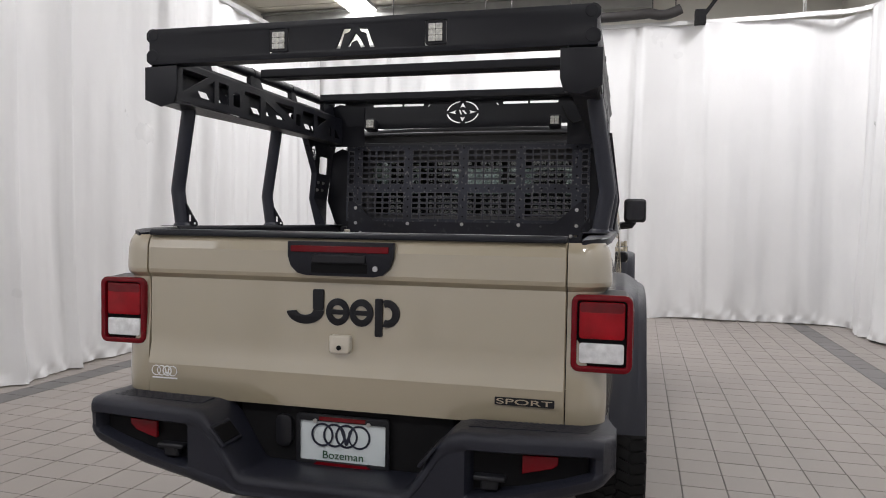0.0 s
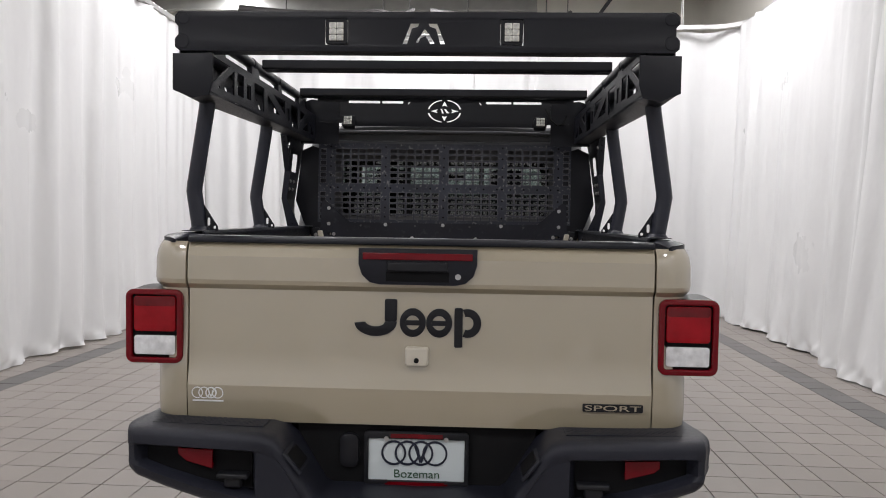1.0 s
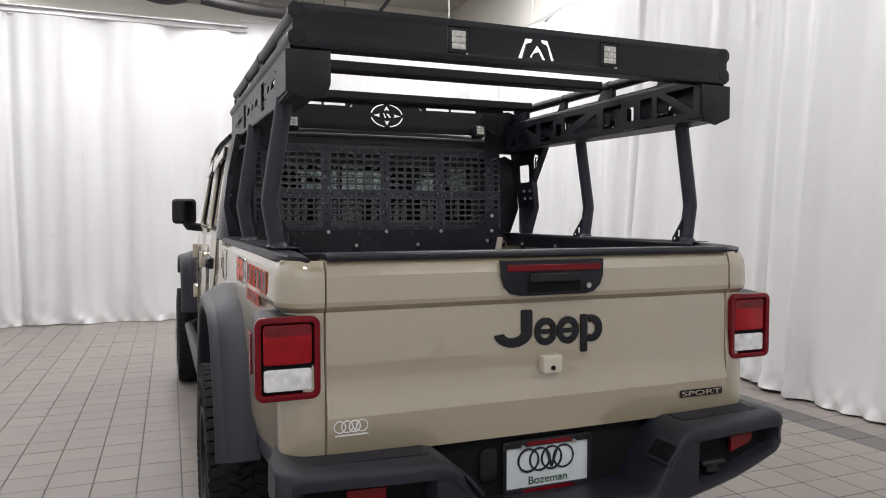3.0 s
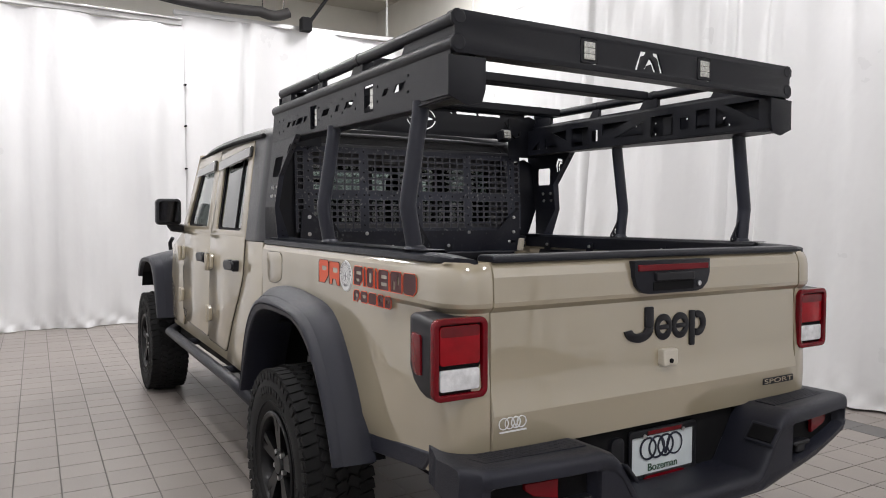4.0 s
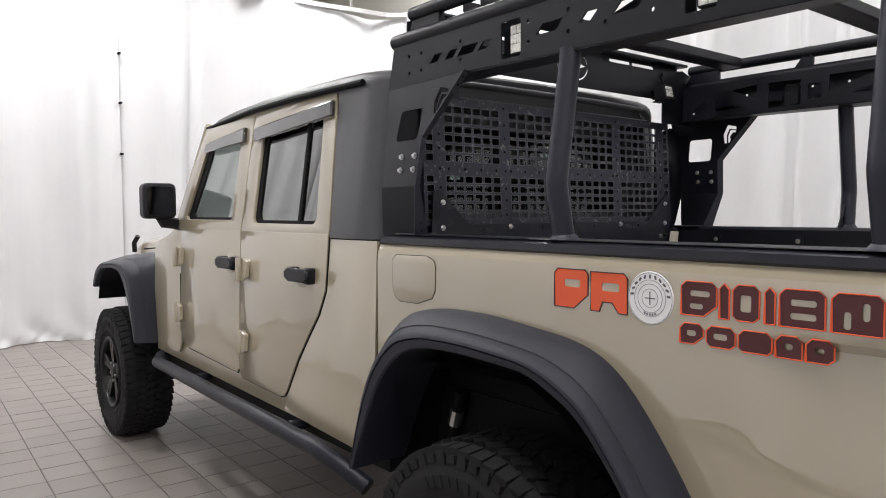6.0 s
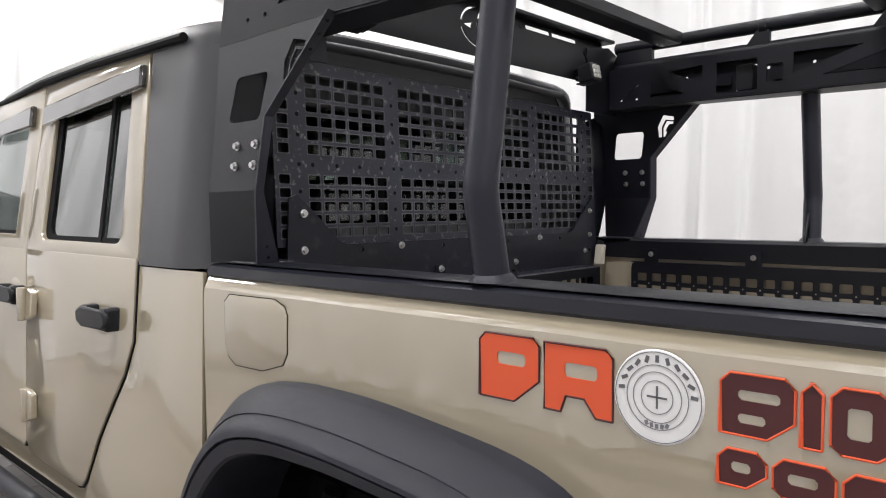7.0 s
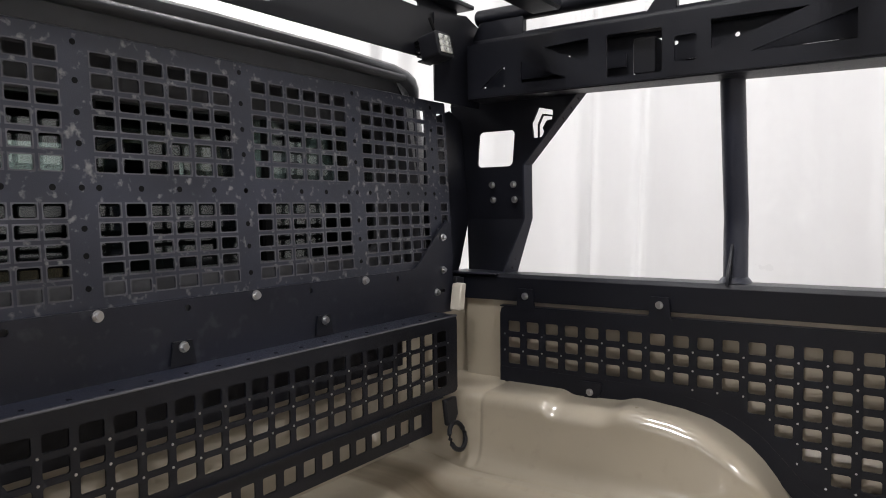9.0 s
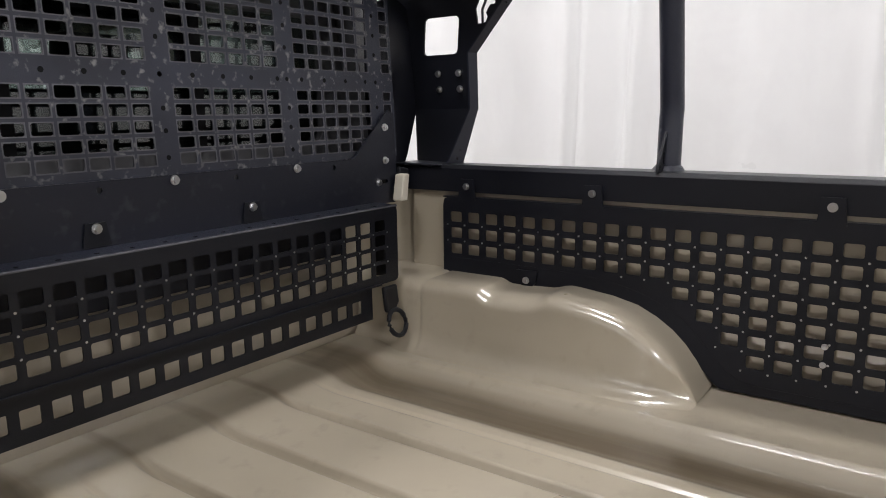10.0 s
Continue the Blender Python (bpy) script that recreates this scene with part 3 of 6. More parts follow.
# bed inside: walls, front wall, floor with ribs, wheel housings
for s in (-1, 1):
    w = Shape()
    foot = [(0.89, 0.83), (0.95, 0.905), (0.99, 0.945), (1.085, 0.985), (1.20, 1.0)]
    w.loft([[(s * x, y, max(z, interp(y, foot))) for y in (0.09, 0.4, 0.7, 0.89, 0.95, 0.99, 1.085, 1.20, 1.5, 1.70)] for z, x in ((0.83, 0.718), (1.0, 0.718), (1.10, 0.718), (1.14, 0.718), (1.165, 0.719), (1.20, 0.720), (1.258, 0.722))])
    w.loft([[(s * 0.738, y, 1.258) for y in (0.09, BED_FRONT)], [(s * 0.80, y, 1.258) for y in (0.09, BED_FRONT)]])
    w.loft([[(s * 0.738, 0.09, z) for z in (0.70, 1.258)], [(s * 0.70, 0.085, z) for z in (0.70, 1.258)]])
    # rounded front corner
    w.loft([[(s * (0.658 + 0.08 * math.cos(radians(a))), 1.70 + 0.08 * math.sin(radians(a)), z) for z in (0.83, 1.258)] for a in range(0, 91, 15)])
    part("bed_wall", w, BED_PAINT, truck, "tan painted inner bed wall")
    # wheel housing: a long box with a rounded tail
    top = [(1.775, 1.014), (1.60, 1.014), (1.575, 1.014), (1.570, 1.012), (1.565, 1.012), (1.560, 1.014), (1.45, 1.014), (1.412, 1.014), (1.401, 1.014), (1.390, 1.014), (1.378, 1.014), (1.34, 1.015), (1.290, 1.017), (1.268, 1.018), (1.253, 1.018), (1.238, 1.018), (1.222, 1.018), (1.20, 1.017), (1.12, 1.008), (1.063, 0.995), (1.02, 0.975), (0.984, 0.951), (0.955, 0.924), (0.930, 0.892), (0.911, 0.862), (0.899, 0.840)]
    rows = []
    for y, z in top:
        r = min(0.030, max(0.003, (z - 0.838) * 0.3))
        xi = 0.572 + 0.004 * smooth_step(1.5675, 1.5695, y) * smooth_step(1.60, 1.575, y) + 0.030 * smooth_step(0.99, 0.90, y)
        # a sloping flat is pressed into the shoulder beside the panel's lower tab
        c = smooth_step(1.412, 1.378, y) * smooth_step(1.222, 1.268, y)
        w, d = r + 0.034 * c, r + 0.003 * c
        z -= 0.011 * c
        row = [(s * 0.776, y, z + 0.008 + 0.011 * c), (s * 0.738, y, z + 0.006 + 0.011 * c), (s * 0.702, y, z + 0.004), (s * 0.68, y, z + 0.002), (s * (xi + w * 1.3), y, z)]
        row += [(s * (xi + w - w * math.sin(radians(q))), y, z - d + d * math.cos(radians(q))) for q in (20, 45, 70, 90)]
        row += [(s * (xi - 0.001), y, 0.838 + (z - 0.838) * 0.62), (s * (xi - 0.004), y, 0.838 + (z - 0.838) * 0.32), (s * (xi - 0.010), y, 0.838 + (z - 0.838) * 0.16), (s * (xi - 0.024), y, 0.838 + (z - 0.838) * 0.05), (s * (xi - 0.044), y, 0.8385)]
        rows.append(row)
    h = Shape().loft(rows)
    part("wheel_housing", h, BED_PAINT, truck, "tan painted wheel housing in the bed", angle=75)
fw = Shape().loft([[(x, 1.78, z) for x in np.linspace(-0.66, 0.66, 9)] for z in (0.83, 0.9, 1.0, 1.15, 1.258)])
fw.loft([[(-0.64, 1.78, 1.258), (0.64, 1.78, 1.258)], [(-0.64, BED_FRONT, 1.258), (0.64, BED_FRONT, 1.258)], [(-0.64, BED_FRONT, 0.7), (0.64, BED_FRONT, 0.7)]])
part("bed_front_wall", fw, BED_PAINT, truck, "tan painted front wall of the bed")
rows = []
ys = [0.05, 0.10, 0.2, 0.4, 0.7, 1.0, 1.3, 1.5, 1.56, 1.60, 1.63, 1.66, 1.72, 1.80]
xs = np.linspace(-0.56, 0.56, 281)
for y in ys:
    k = 1 - smooth_step(1.56, 1.66, y)
    row = []
    for x in xs:
        a = abs(x)
        dip = interp(a, [(0, 0.008), (0.290, 0.008), (0.306, 0.011), (0.345, 0.030), (0.362, 0.034), (0.432, 0.034), (0.448, 0.030), (0.482, 0.006), (0.50, 0.0)])
        for g in (0.0, 0.164):
            dip += 0.015 * smooth_step(0.016, 0.005, abs(a - g))
        dip += 0.004 * smooth_step(0.008, 0.002, abs(a - 0.262))
        z = 0.838 - dip * k + 0.010 * smooth_step(1.60, 1.70, y)
        row.append((x, y, z))
    rows.append(row)
bf = Shape().loft(rows)
for s in (-1, 1):
    bf.loft([[(s * 0.56, y, 0.838), (s * 0.65, y, 0.838), (s * 0.735, y, 0.838)] for y in (0.05, 0.3, 0.6, 0.90, 0.96)])
part("bed_floor", bf, FLOOR_PAINT, truck, "tan ribbed bed floor, browner along its valleys and grooves", angle=60)

# tailgate
tz = [0.727, 0.76, 0.80, 0.835, 0.87, 0.904, 0.94, 1.0, 1.122, 1.137, 1.150, 1.19, 1.22, 1.245, 1.256, 1.262]
rows = [[(x, 0.03 + tail_profile(z) + e, z) for x, e in ((-0.688, 0.008), (-0.685, 0.002), (-0.60, 0), (0, -0.002), (0.60, 0), (0.685, 0.002), (0.688, 0.008))] for z in tz]
g = Shape().loft(rows)
back = [(x, 0.115, z) for x, z in ((-0.688, 0.727), (0.688, 0.727), (0.688, 1.262), (-0.688, 1.262))]
g.add(back, [(0, 1, 2, 3)])
g.loft([rows[-1], [(p[0], 0.115, 1.262) for p in rows[-1]]])
g.loft([rows[0], [(p[0], 0.115, 0.727) for p in rows[0]]])
for k in (0, -1):
    g.loft([[r[k] for r in rows], [(r[k][0], 0.115, r[k][2]) for r in rows]])
tailgate = part("tailgate", g, PAINT, truck, "tan tailgate, closed", angle=12)
for s in (-1, 1):
    part("tailgate_gap", Shape().box(s * 0.6895 - 0.0012, s * 0.6895 + 0.0012, 0.06, 0.10, 0.74, 1.25), DARK, truck)
# handle: bezel, red strip, paddle, lock
bez = [(-0.170, 1.249), (-0.170, 1.205), (-0.160, 1.175), (-0.138, 1.155), (-0.11, 1.149), (0.11, 1.149), (0.138, 1.155), (0.160, 1.175), (0.170, 1.205), (0.170, 1.249)]
hb = part("tailgate_handle", plate(bez, [], rear_at(0.028), 0.010, 0.003), CAP, tailgate, "dark plastic tailgate handle bezel")
part("brake_light", Shape().box(-0.160, 0.160, 0.010, 0.02, 1.219, 1.239), RED, hb, "red high-mounted brake lens", bevel=0.002)
part("pull", Shape().box(-0.088, 0.088, 0.004, 0.02, 1.186, 1.213), BADGE, hb, bevel=0.004)
part("pull_recess", Shape().box(-0.092, 0.092, 0.0135, 0.02, 1.156, 1.184), DARK, hb)
part("lock", Shape().disc((0.118, 0.016, 1.172), (0, -1, 0), 0.0085, 0.006), STEEL, hb)


def blob(name, outline, holes, y, mat, parent, label="", half=0.004):
    return part(name, plate(outline, holes, rear_at(y), half, 0.0012), mat, parent, label)


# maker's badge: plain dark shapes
BY = 0.044
blob("badge_shape", rrect(-0.096, -0.062, 1.036, 1.101, 0.005, 2), [], BY, BADGE, tailgate, "raised black badge shape")
hook = [(-0.124 + 0.062 * math.cos(radians(a)), 1.034 + 0.042 * math.sin(radians(a))) for a in np.linspace(0, -172, 18)]
hook += [(-0.126 + 0.030 * math.cos(radians(a)), 1.034 + 0.016 * math.sin(radians(a))) for a in np.linspace(-172, 0, 12)]
blob("badge_shape", hook, [], BY, BADGE, tailgate, "raised black badge shape")
for cx in (-0.014, 0.064):
    blob("badge_shape", [(cx + 0.0375 * math.cos(a), 1.033 + 0.0415 * math.sin(a)) for a in np.linspace(0, 2 * math.pi, 32, endpoint=False)],
         [[(cx + 0.0215 * math.cos(a), 1.033 + 0.0225 * math.sin(a)) for a in np.linspace(0, 2 * math.pi, 24, endpoint=False)]], BY, BADGE, tailgate, "raised black badge shape")
    blob("badge_shape", rrect(cx - 0.021, cx + 0.021, 1.0262, 1.0388, 0.002, 1), [], BY - 0.0005, BADGE, tailgate, "raised black badge shape")
blob("badge_shape", rrect(0.110, 0.132, 0.963, 1.078, 0.004, 2), [], BY, BADGE, tailgate, "raised black badge shape")
bow_arc = [(0.148 + 0.0385 * math.cos(radians(a)), 1.034 + 0.0415 * math.sin(radians(a))) for a in np.linspace(-110, 110, 20)]
bow_arc += [(0.148 + 0.0180 * math.cos(radians(a)), 1.034 + 0.0210 * math.sin(radians(a))) for a in np.linspace(110, -110, 20)]
blob("badge_shape", bow_arc, [], BY, BADGE, tailgate, "raised black badge shape")
# reversing camera
CREAM = material("cream_plastic", (0.58, 0.54, 0.46), 0.4, vary=0.03)
rc = part("reversing_camera", Shape().prism([(-0.034, 0.962), (0.034, 0.962), (0.034, 0.915), (0.028, 0.906), (-0.028, 0.906), (-0.034, 0.915)], rear_at(0.02), 0.0, 0.045), CREAM, tailgate, "cream reversing camera housing", bevel=0.005)
part("camera_lens", Shape().disc((0.0, 0.02, 0.925), (0, -1, 0), 0.0075, 0.004), UNDER, rc)
# dealer rings decal and model name
dec = Shape()
for i in range(4):
    cx = -0.654 + i * 0.0205
    if i < 2 or i == 3:
        dec.revolve([(0.0145, 0), (0.0172, 0), (0.0172, 0.002), (0.0145, 0.002)], 24, lambda a, b, w, c=cx: (c + a, 0.0285 + w, 0.812 + b))
dec.revolve([(0.0135, 0), (0.0172, 0), (0.0172, 0.002), (0.0135, 0.002)], 24, lambda a, b, w: (-0.6125 + a, 0.0282 + w, 0.812 + b))
dec.prism([(-0.622, 0.818), (-0.619, 0.818), (-0.6125, 0.804), (-0.606, 0.818), (-0.603, 0.818), (-0.6125, 0.797)], rear_at(0.028), 0, 0.002)
dec.box(-0.668, -0.575, 0.0288, 0.0305, 0.786, 0.7905)
part("ring_decal", dec, DECAL_WHITE, tailgate, "white dealer decal of four linked rings")
nm = part("model_badge", plate(rrect(0.487, 0.661, 0.785, 0.808, 0.002, 1), [], rear_at(0.030), 0.002), BADGE, tailgate, "black model badge plate")
part("model_name", lettering("SPORT", 0.02, lambda u, v, w: (0.574 + u, 0.0275 - w, 0.7965 + v), 0.001, 0.162, 0.0155), material("badge_tan", (0.42, 0.36, 0.27), 0.4), nm, "tan raised letters")

# tailgate and rail caps
part("tailgate_cap", Shape().prism([(0.036, 1.260), (0.036, 1.273), (0.046, 1.281), (0.105, 1.281), (0.12, 1.274), (0.12, 1.260)], lambda u, v, w: (w, u, v), -0.686, 0.686), CAP, truck, "black plastic tailgate cap", bevel=0.004)
for s in (-1, 1):
    cap = Shape()
    prof = [(0.728, 1.258), (0.728, 1.276), (0.738, 1.284), (0.785, 1.286), (0.803, 1.279), (0.808, 1.262), (0.80, 1.256)]
    rings = []
    for y, k in ((0.05, 0.072), (0.065, 0.05), (0.09, 0.028), (0.13, 0.012), (0.2, 0.0), (0.6, 0), (1.2, 0), (SEAM_Y - 0.012, 0)):
        rings.append([(s * min(px, 0.808 - k), y, 1.258 + (pz - 1.258) * interp(y, [(0.05, 0.45), (0.15, 0.85), (0.3, 1.0)])) for px, pz in prof])
    cap.loft(rings, True, True)
    part("rail_cap", cap, CAP, truck, "black plastic bed rail cap", bevel=0.003)

# tail lights
for s in (-1, 1):
    out = rrect(0.707, 0.871, 0.899, 1.113, 0.020)
    hs = Shape()
    rings = []
    for y, k, lo, hi in ((0.055, 0.003, 0.897, 1.116), (0.09, 0.003, 0.897, 1.118), (0.125, -0.001, 0.903, 1.122), (0.160, -0.003, 0.925, 1.122), (0.184, -0.006, 0.957, 1.120), (0.198, -0.016, 0.982, 1.114), (0.207, -0.034, 1.0, 1.10)):
        rings.append([(s * (u + (k if u > 0.8 else 0)), y, lo + (v - 0.899) / 0.214 * (hi - lo)) for u, v in out])
    hs.loft(rings, True, True)
    tl = part("tail_light", hs, BADGE, truck, "square tail light in a black housing with red frame")
    inner = rrect(0.716, 0.862, 0.908, 1.104, 0.014)
    part("frame", plate([(s * u, v) for u, v in out], [[(s * u, v) for u, v in inner]], rear_at(0.046), 0.007, 0.004), RED, tl, "glossy red frame")
    part("lens_bed", plate([(s * u, v) for u, v in rrect(0.712, 0.866, 0.904, 1.108, 0.012)], [], rear_at(0.0525), 0.002), DARK, tl)
    part("lens", plate([(s * u, v) for u, v in rrect(0.7275, 0.8505, 0.992, 1.094, 0.008)], [], rear_at(0.0475), 0.004, 0.002), RED_LENS, tl, "red lamp lens")
    part("lens_core", plate([(s * u, v) for u, v in rrect(0.7275, 0.8505, 1.066, 1.0938, 0.008)], [], rear_at(0.0420), 0.0008), RED_DEEP, tl)
    part("reverse_lens", plate([(s * u, v) for u, v in rrect(0.7285, 0.8495, 0.922, 0.976, 0.006)], [], rear_at(0.0475), 0.004, 0.002), WHITE_LENS, tl, "clear reversing lens")
    part("side_lens", plate([(0.106, 0.960), (0.106, 1.058), (0.112, 1.066), (0.150, 1.070), (0.156, 1.064), (0.156, 0.990), (0.144, 0.966), (0.129, 0.957)], [], side_at(0.873, s), 0.004, 0.001), RED_DEEP, tl, "red side marker")

# bumper
def bump_top(x):
    return interp(abs(x), [(0, 0.548), (0.25, 0.550), (0.27, 0.562), (0.355, 0.700), (0.385, 0.728), (0.42, 0.738), (0.80, 0.740), (0.83, 0.730)])


def bump_low(x):
    return interp(abs(x), [(0, 0.475), (0.30, 0.478), (0.45, 0.515), (0.65, 0.55), (0.78, 0.592), (0.83, 0.62)])


def pocket_depth(a):
    return 0.045 * smooth_step(0.432, 0.450, a) * (1 - smooth_step(0.765, 0.785, a))


stations = [0, 0.12, 0.25, 0.27, 0.31, 0.355, 0.385, 0.42, 0.432, 0.438, 0.444, 0.450, 0.50, 0.60, 0.70, 0.75, 0.765, 0.772, 0.778, 0.785, 0.805, 0.822, 0.832, 0.836]
rings = []
for x in [-v for v in stations[:0:-1]] + stations:
    t, l, a = bump_top(x), bump_low(x), abs(x)
    f = -0.130 + 0.030 * smooth_step(0.45, 0.84, a) + 0.07 * smooth_step(0.785, 0.837, a) ** 2
    rec = pocket_depth(a)
    lo = l + min(0.05, 0.35 * (t - l))
    hi = t - min(0.052, 0.45 * (t - l))
    rings.append([(x, 0.06 + 0.13 * smooth_step(0.62, 0.76, a) - 0.10 * smooth_step(0.80, 0.836, a), t - 0.004), (x, f + 0.05, t), (x, f + 0.024, t - 0.001), (x, f + 0.010, t - 0.005), (x, f + 0.003, t - 0.013), (x, f, t - 0.022), (x, f, hi + 0.008), (x, f + 0.004 + 0.2 * rec, hi + 0.002), (x, f + rec + 0.004, hi - 0.003),
                  (x, f + rec + 0.006, lo + 0.003), (x, f + 0.006 + 0.2 * rec, lo - 0.002), (x, f + 0.003, lo - 0.009), (x, f + 0.008, l + 0.02), (x, f + 0.020, l + 0.006), (x, f + 0.05, l), (x, 0.10 + 0.09 * smooth_step(0.62, 0.76, a) - 0.09 * smooth_step(0.80, 0.836, a), l + 0.02)])
bumper = part("rear_bumper", Shape().loft(rings, True, True), PLASTIC, truck, "dark grey rear bumper with step pads", angle=38)
for s in (-1, 1):
    pad = Shape().prism([(s * 0.43, -0.056), (s * 0.76, -0.036), (s * 0.78, 0.02), (s * 0.43, 0.02)], lambda u, v, w: (u, v, w), 0.734, 0.7404)
    for i in range(19):
        for j in range(6):
            px, py = 0.442 + i * 0.0165 + (j % 2) * 0.008, -0.045 + i * 0.0011 + j * 0.0115
            pad.box(s * px - 0.0045, s * px + 0.0045, py - 0.0035, py + 0.0035, 0.7402, 0.7413)
    part("step_pad", pad, PLASTIC, bumper, "ribbed grey step pad")
    yb = lambda u: -0.130 + 0.030 * smooth_step(0.45, 0.84, u)
    pk = [(0.452, 0.575), (0.452, 0.682), (0.764, 0.684), (0.764, 0.625), (0.66, 0.598)]
    part("pocket_lining", Shape().prism(pk, lambda u, v, w: (s * u, yb(u) + 0.044 + w, v), 0.0, 0.006), DARK, bumper, "dark moulded pocket lining")
    rf = [(0.588, 0.681), (0.685, 0.681), (0.685, 0.660), (0.67, 0.648), (0.588, 0.630)] if s > 0 else [(0.562, 0.681), (0.665, 0.681), (0.665, 0.664), (0.640, 0.645), (0.562, 0.628)]
    part("reflector", Shape().prism(rf, lambda u, v, w: (s * u, yb(u) + 0.028 + w, v), 0.0, 0.014), RED, bumper, "red bumper reflector", bevel=0.002)
    part("sensor_pocket", Shape().obox(pose(s * 0.325, -0.085, 0.665, 0, s * -50, 0), 0.055, 0.09, 0.012), DARK, bumper, bevel=0.003)
    part("sensor_rim", Shape().obox(pose(s * 0.327, -0.085, 0.663, 0, s * -50, 0), 0.075, 0.11, 0.010), PLASTIC, bumper, bevel=0.004)
    hook = Shape().box(s * 0.50 - 0.045, s * 0.50 + 0.045, -0.118, -0.085, 0.606, 0.622).box(s * 0.50 - 0.025, s * 0.50 + 0.025, -0.112, -0.085, 0.580, 0.612)
    part("tow_hook", hook, BADGE, bumper, "black tow hook in the bumper pocket", bevel=0.006)
part("plate_panel", Shape().box(-0.36, 0.36, 0.064, 0.09, 0.53, 0.735), UNDER, bumper, "black panel behind the plate", bevel=0.006)
part("wiring_socket", plate(rrect(-0.225, -0.175, 0.595, 0.69, 0.018), [], rear_at(0.060), 0.008, 0.003), BADGE, bumper, "black trailer wiring socket cover")
# dealer plate
pl = part("dealer_plate", plate(rrect(-0.147, 0.150, 0.546, 0.694, 0.008), [], rear_at(0.055), 0.002), PLATE_WHITE, truck, "white dealer plate with four dark rings")
pf = part("plate_frame", plate(rrect(-0.153, 0.156, 0.536, 0.704, 0.010), [rrect(-0.143, 0.146, 0.556, 0.684, 0.004)], rear_at(0.050), 0.003, 0.001), BADGE, pl, "black plate frame")
part("frame_band", Shape().box(-0.09, 0.095, 0.0435, 0.048, 0.538, 0.554), RED, pf, "red lettered band as plain bar")
part("frame_band", Shape().box(-0.075, 0.08, 0.0435, 0.048, 0.687, 0.699), RED_DEEP, pf)
for i, cx in enumerate((-0.066, -0.026, 0.015, 0.057)):
    part("ring", Shape().revolve([(0.0315, 0), (0.0375, 0), (0.0375, 0.003), (0.0315, 0.003)], 32, lambda a, b, w, c=cx: (c + a, 0.049 + 0.0004 * i + w, 0.640 + b)), INK, pl)
part("ring_bar", Shape().prism([(-0.006, 0.662), (0.002, 0.662), (0.015, 0.628), (0.028, 0.662), (0.036, 0.662), (0.019, 0.612), (0.011, 0.612)], rear_at(0.0495), 0, 0.003), INK, pl)
part("plate_word", lettering("Bozeman", 0.03, lambda u, v, w: (0.003 + u, 0.0515 - w, 0.577 + v), 0.0008, 0.135, 0.024), INK_GREEN, pl)
for x, z in ((-0.088, 0.684), (0.090, 0.684), (-0.088, 0.555), (0.090, 0.555)):
    part("plate_screw", Shape().disc((x, 0.048, z), (0, -1, 0), 0.007 if z > 0.6 else 0.005, 0.005), STEEL if z > 0.6 else BADGE, pl)


def resample(pts, n):
    pts = [Vector(p) for p in pts]
    ds = [0.0]
    for a, b in zip(pts, pts[1:]):
        ds.append(ds[-1] + (b - a).length)
    out = []
    for i in range(n):
        d = ds[-1] * i / (n - 1)
        k = max(j for j in range(len(ds)) if ds[j] <= d + 1e-9)
        k = min(k, len(pts) - 2)
        out.append(pts[k].lerp(pts[k + 1], (d - ds[k]) / max(1e-9, ds[k + 1] - ds[k])))
    for _ in range(2):
        out = [out[0]] + [(out[i - 1] + out[i] * 2 + out[i + 1]) / 4 for i in range(1, n - 1)] + [out[-1]]
    return out


def flare(s, body, lip, x0, x1):
    n = 48
    b, l = resample(body, n), resample(lip, n)
    rows = []
    for k, f, back in ((0.0, 0.0, 0), (0.015, 0.30, 0), (0.05, 0.42, 0), (0.20, 0.60, 0), (0.36, 0.76, 0), (0.385, 0.775, 0), (0.40, 0.765, 0), (0.415, 0.785, 0), (0.50, 0.90, 0), (0.56, 0.955, 0), (0.62, 0.985, 0), (0.70, 1.0, 0), (0.725, 1.0, 0.007), (0.75, 1.0, 0.001), (0.96, 1.0, 0.004), (1.0, 1.0, 0.010), (1.02, 1.0, 0.03), (1.0, 1.0, 0.20)):
        x = x0 + f * (x1 - x0) - back
        rows.append([(s * x, p.lerp(q, k).x, p.lerp(q, k).y) for p, q in zip(b, l)])
    return part("fender_flare", Shape().loft(rows), PLASTIC, truck, "dark grey moulded fender flare", angle=22)


R_BODY = [(1.775, 0.58), (1.73, 0.85), (1.65, 0.99), (1.55, 1.075), (1.40, 1.095), (1.224, 1.094), (0.967, 1.070), (0.880, 1.048), (0.810, 0.998), (0.732, 0.905), (0.657, 0.800), (0.582, 0.650), (0.553, 0.575)]
R_LIP = [(1.73, 0.58), (1.66, 0.74), (1.585, 0.879), (1.493, 0.968), (1.38, 1.002), (1.22, 1.008), (0.995, 1.000), (0.852, 0.935), (0.741, 0.813), (0.634, 0.630), (0.615, 0.560)]
F_BODY = [(3.95, 0.64), (3.98, 0.95), (4.02, 1.08), (4.10, 1.125), (4.25, 1.135), (4.80, 1.09), (4.95, 1.05), (5.02, 0.95), (5.03, 0.90)]
F_LIP = [(4.075, 0.64), (4.18, 0.84), (4.27, 0.96), (4.36, 1.015), (4.5, 1.03), (4.78, 1.015), (4.88, 0.97), (4.95, 0.90), (4.96, 0.88)]
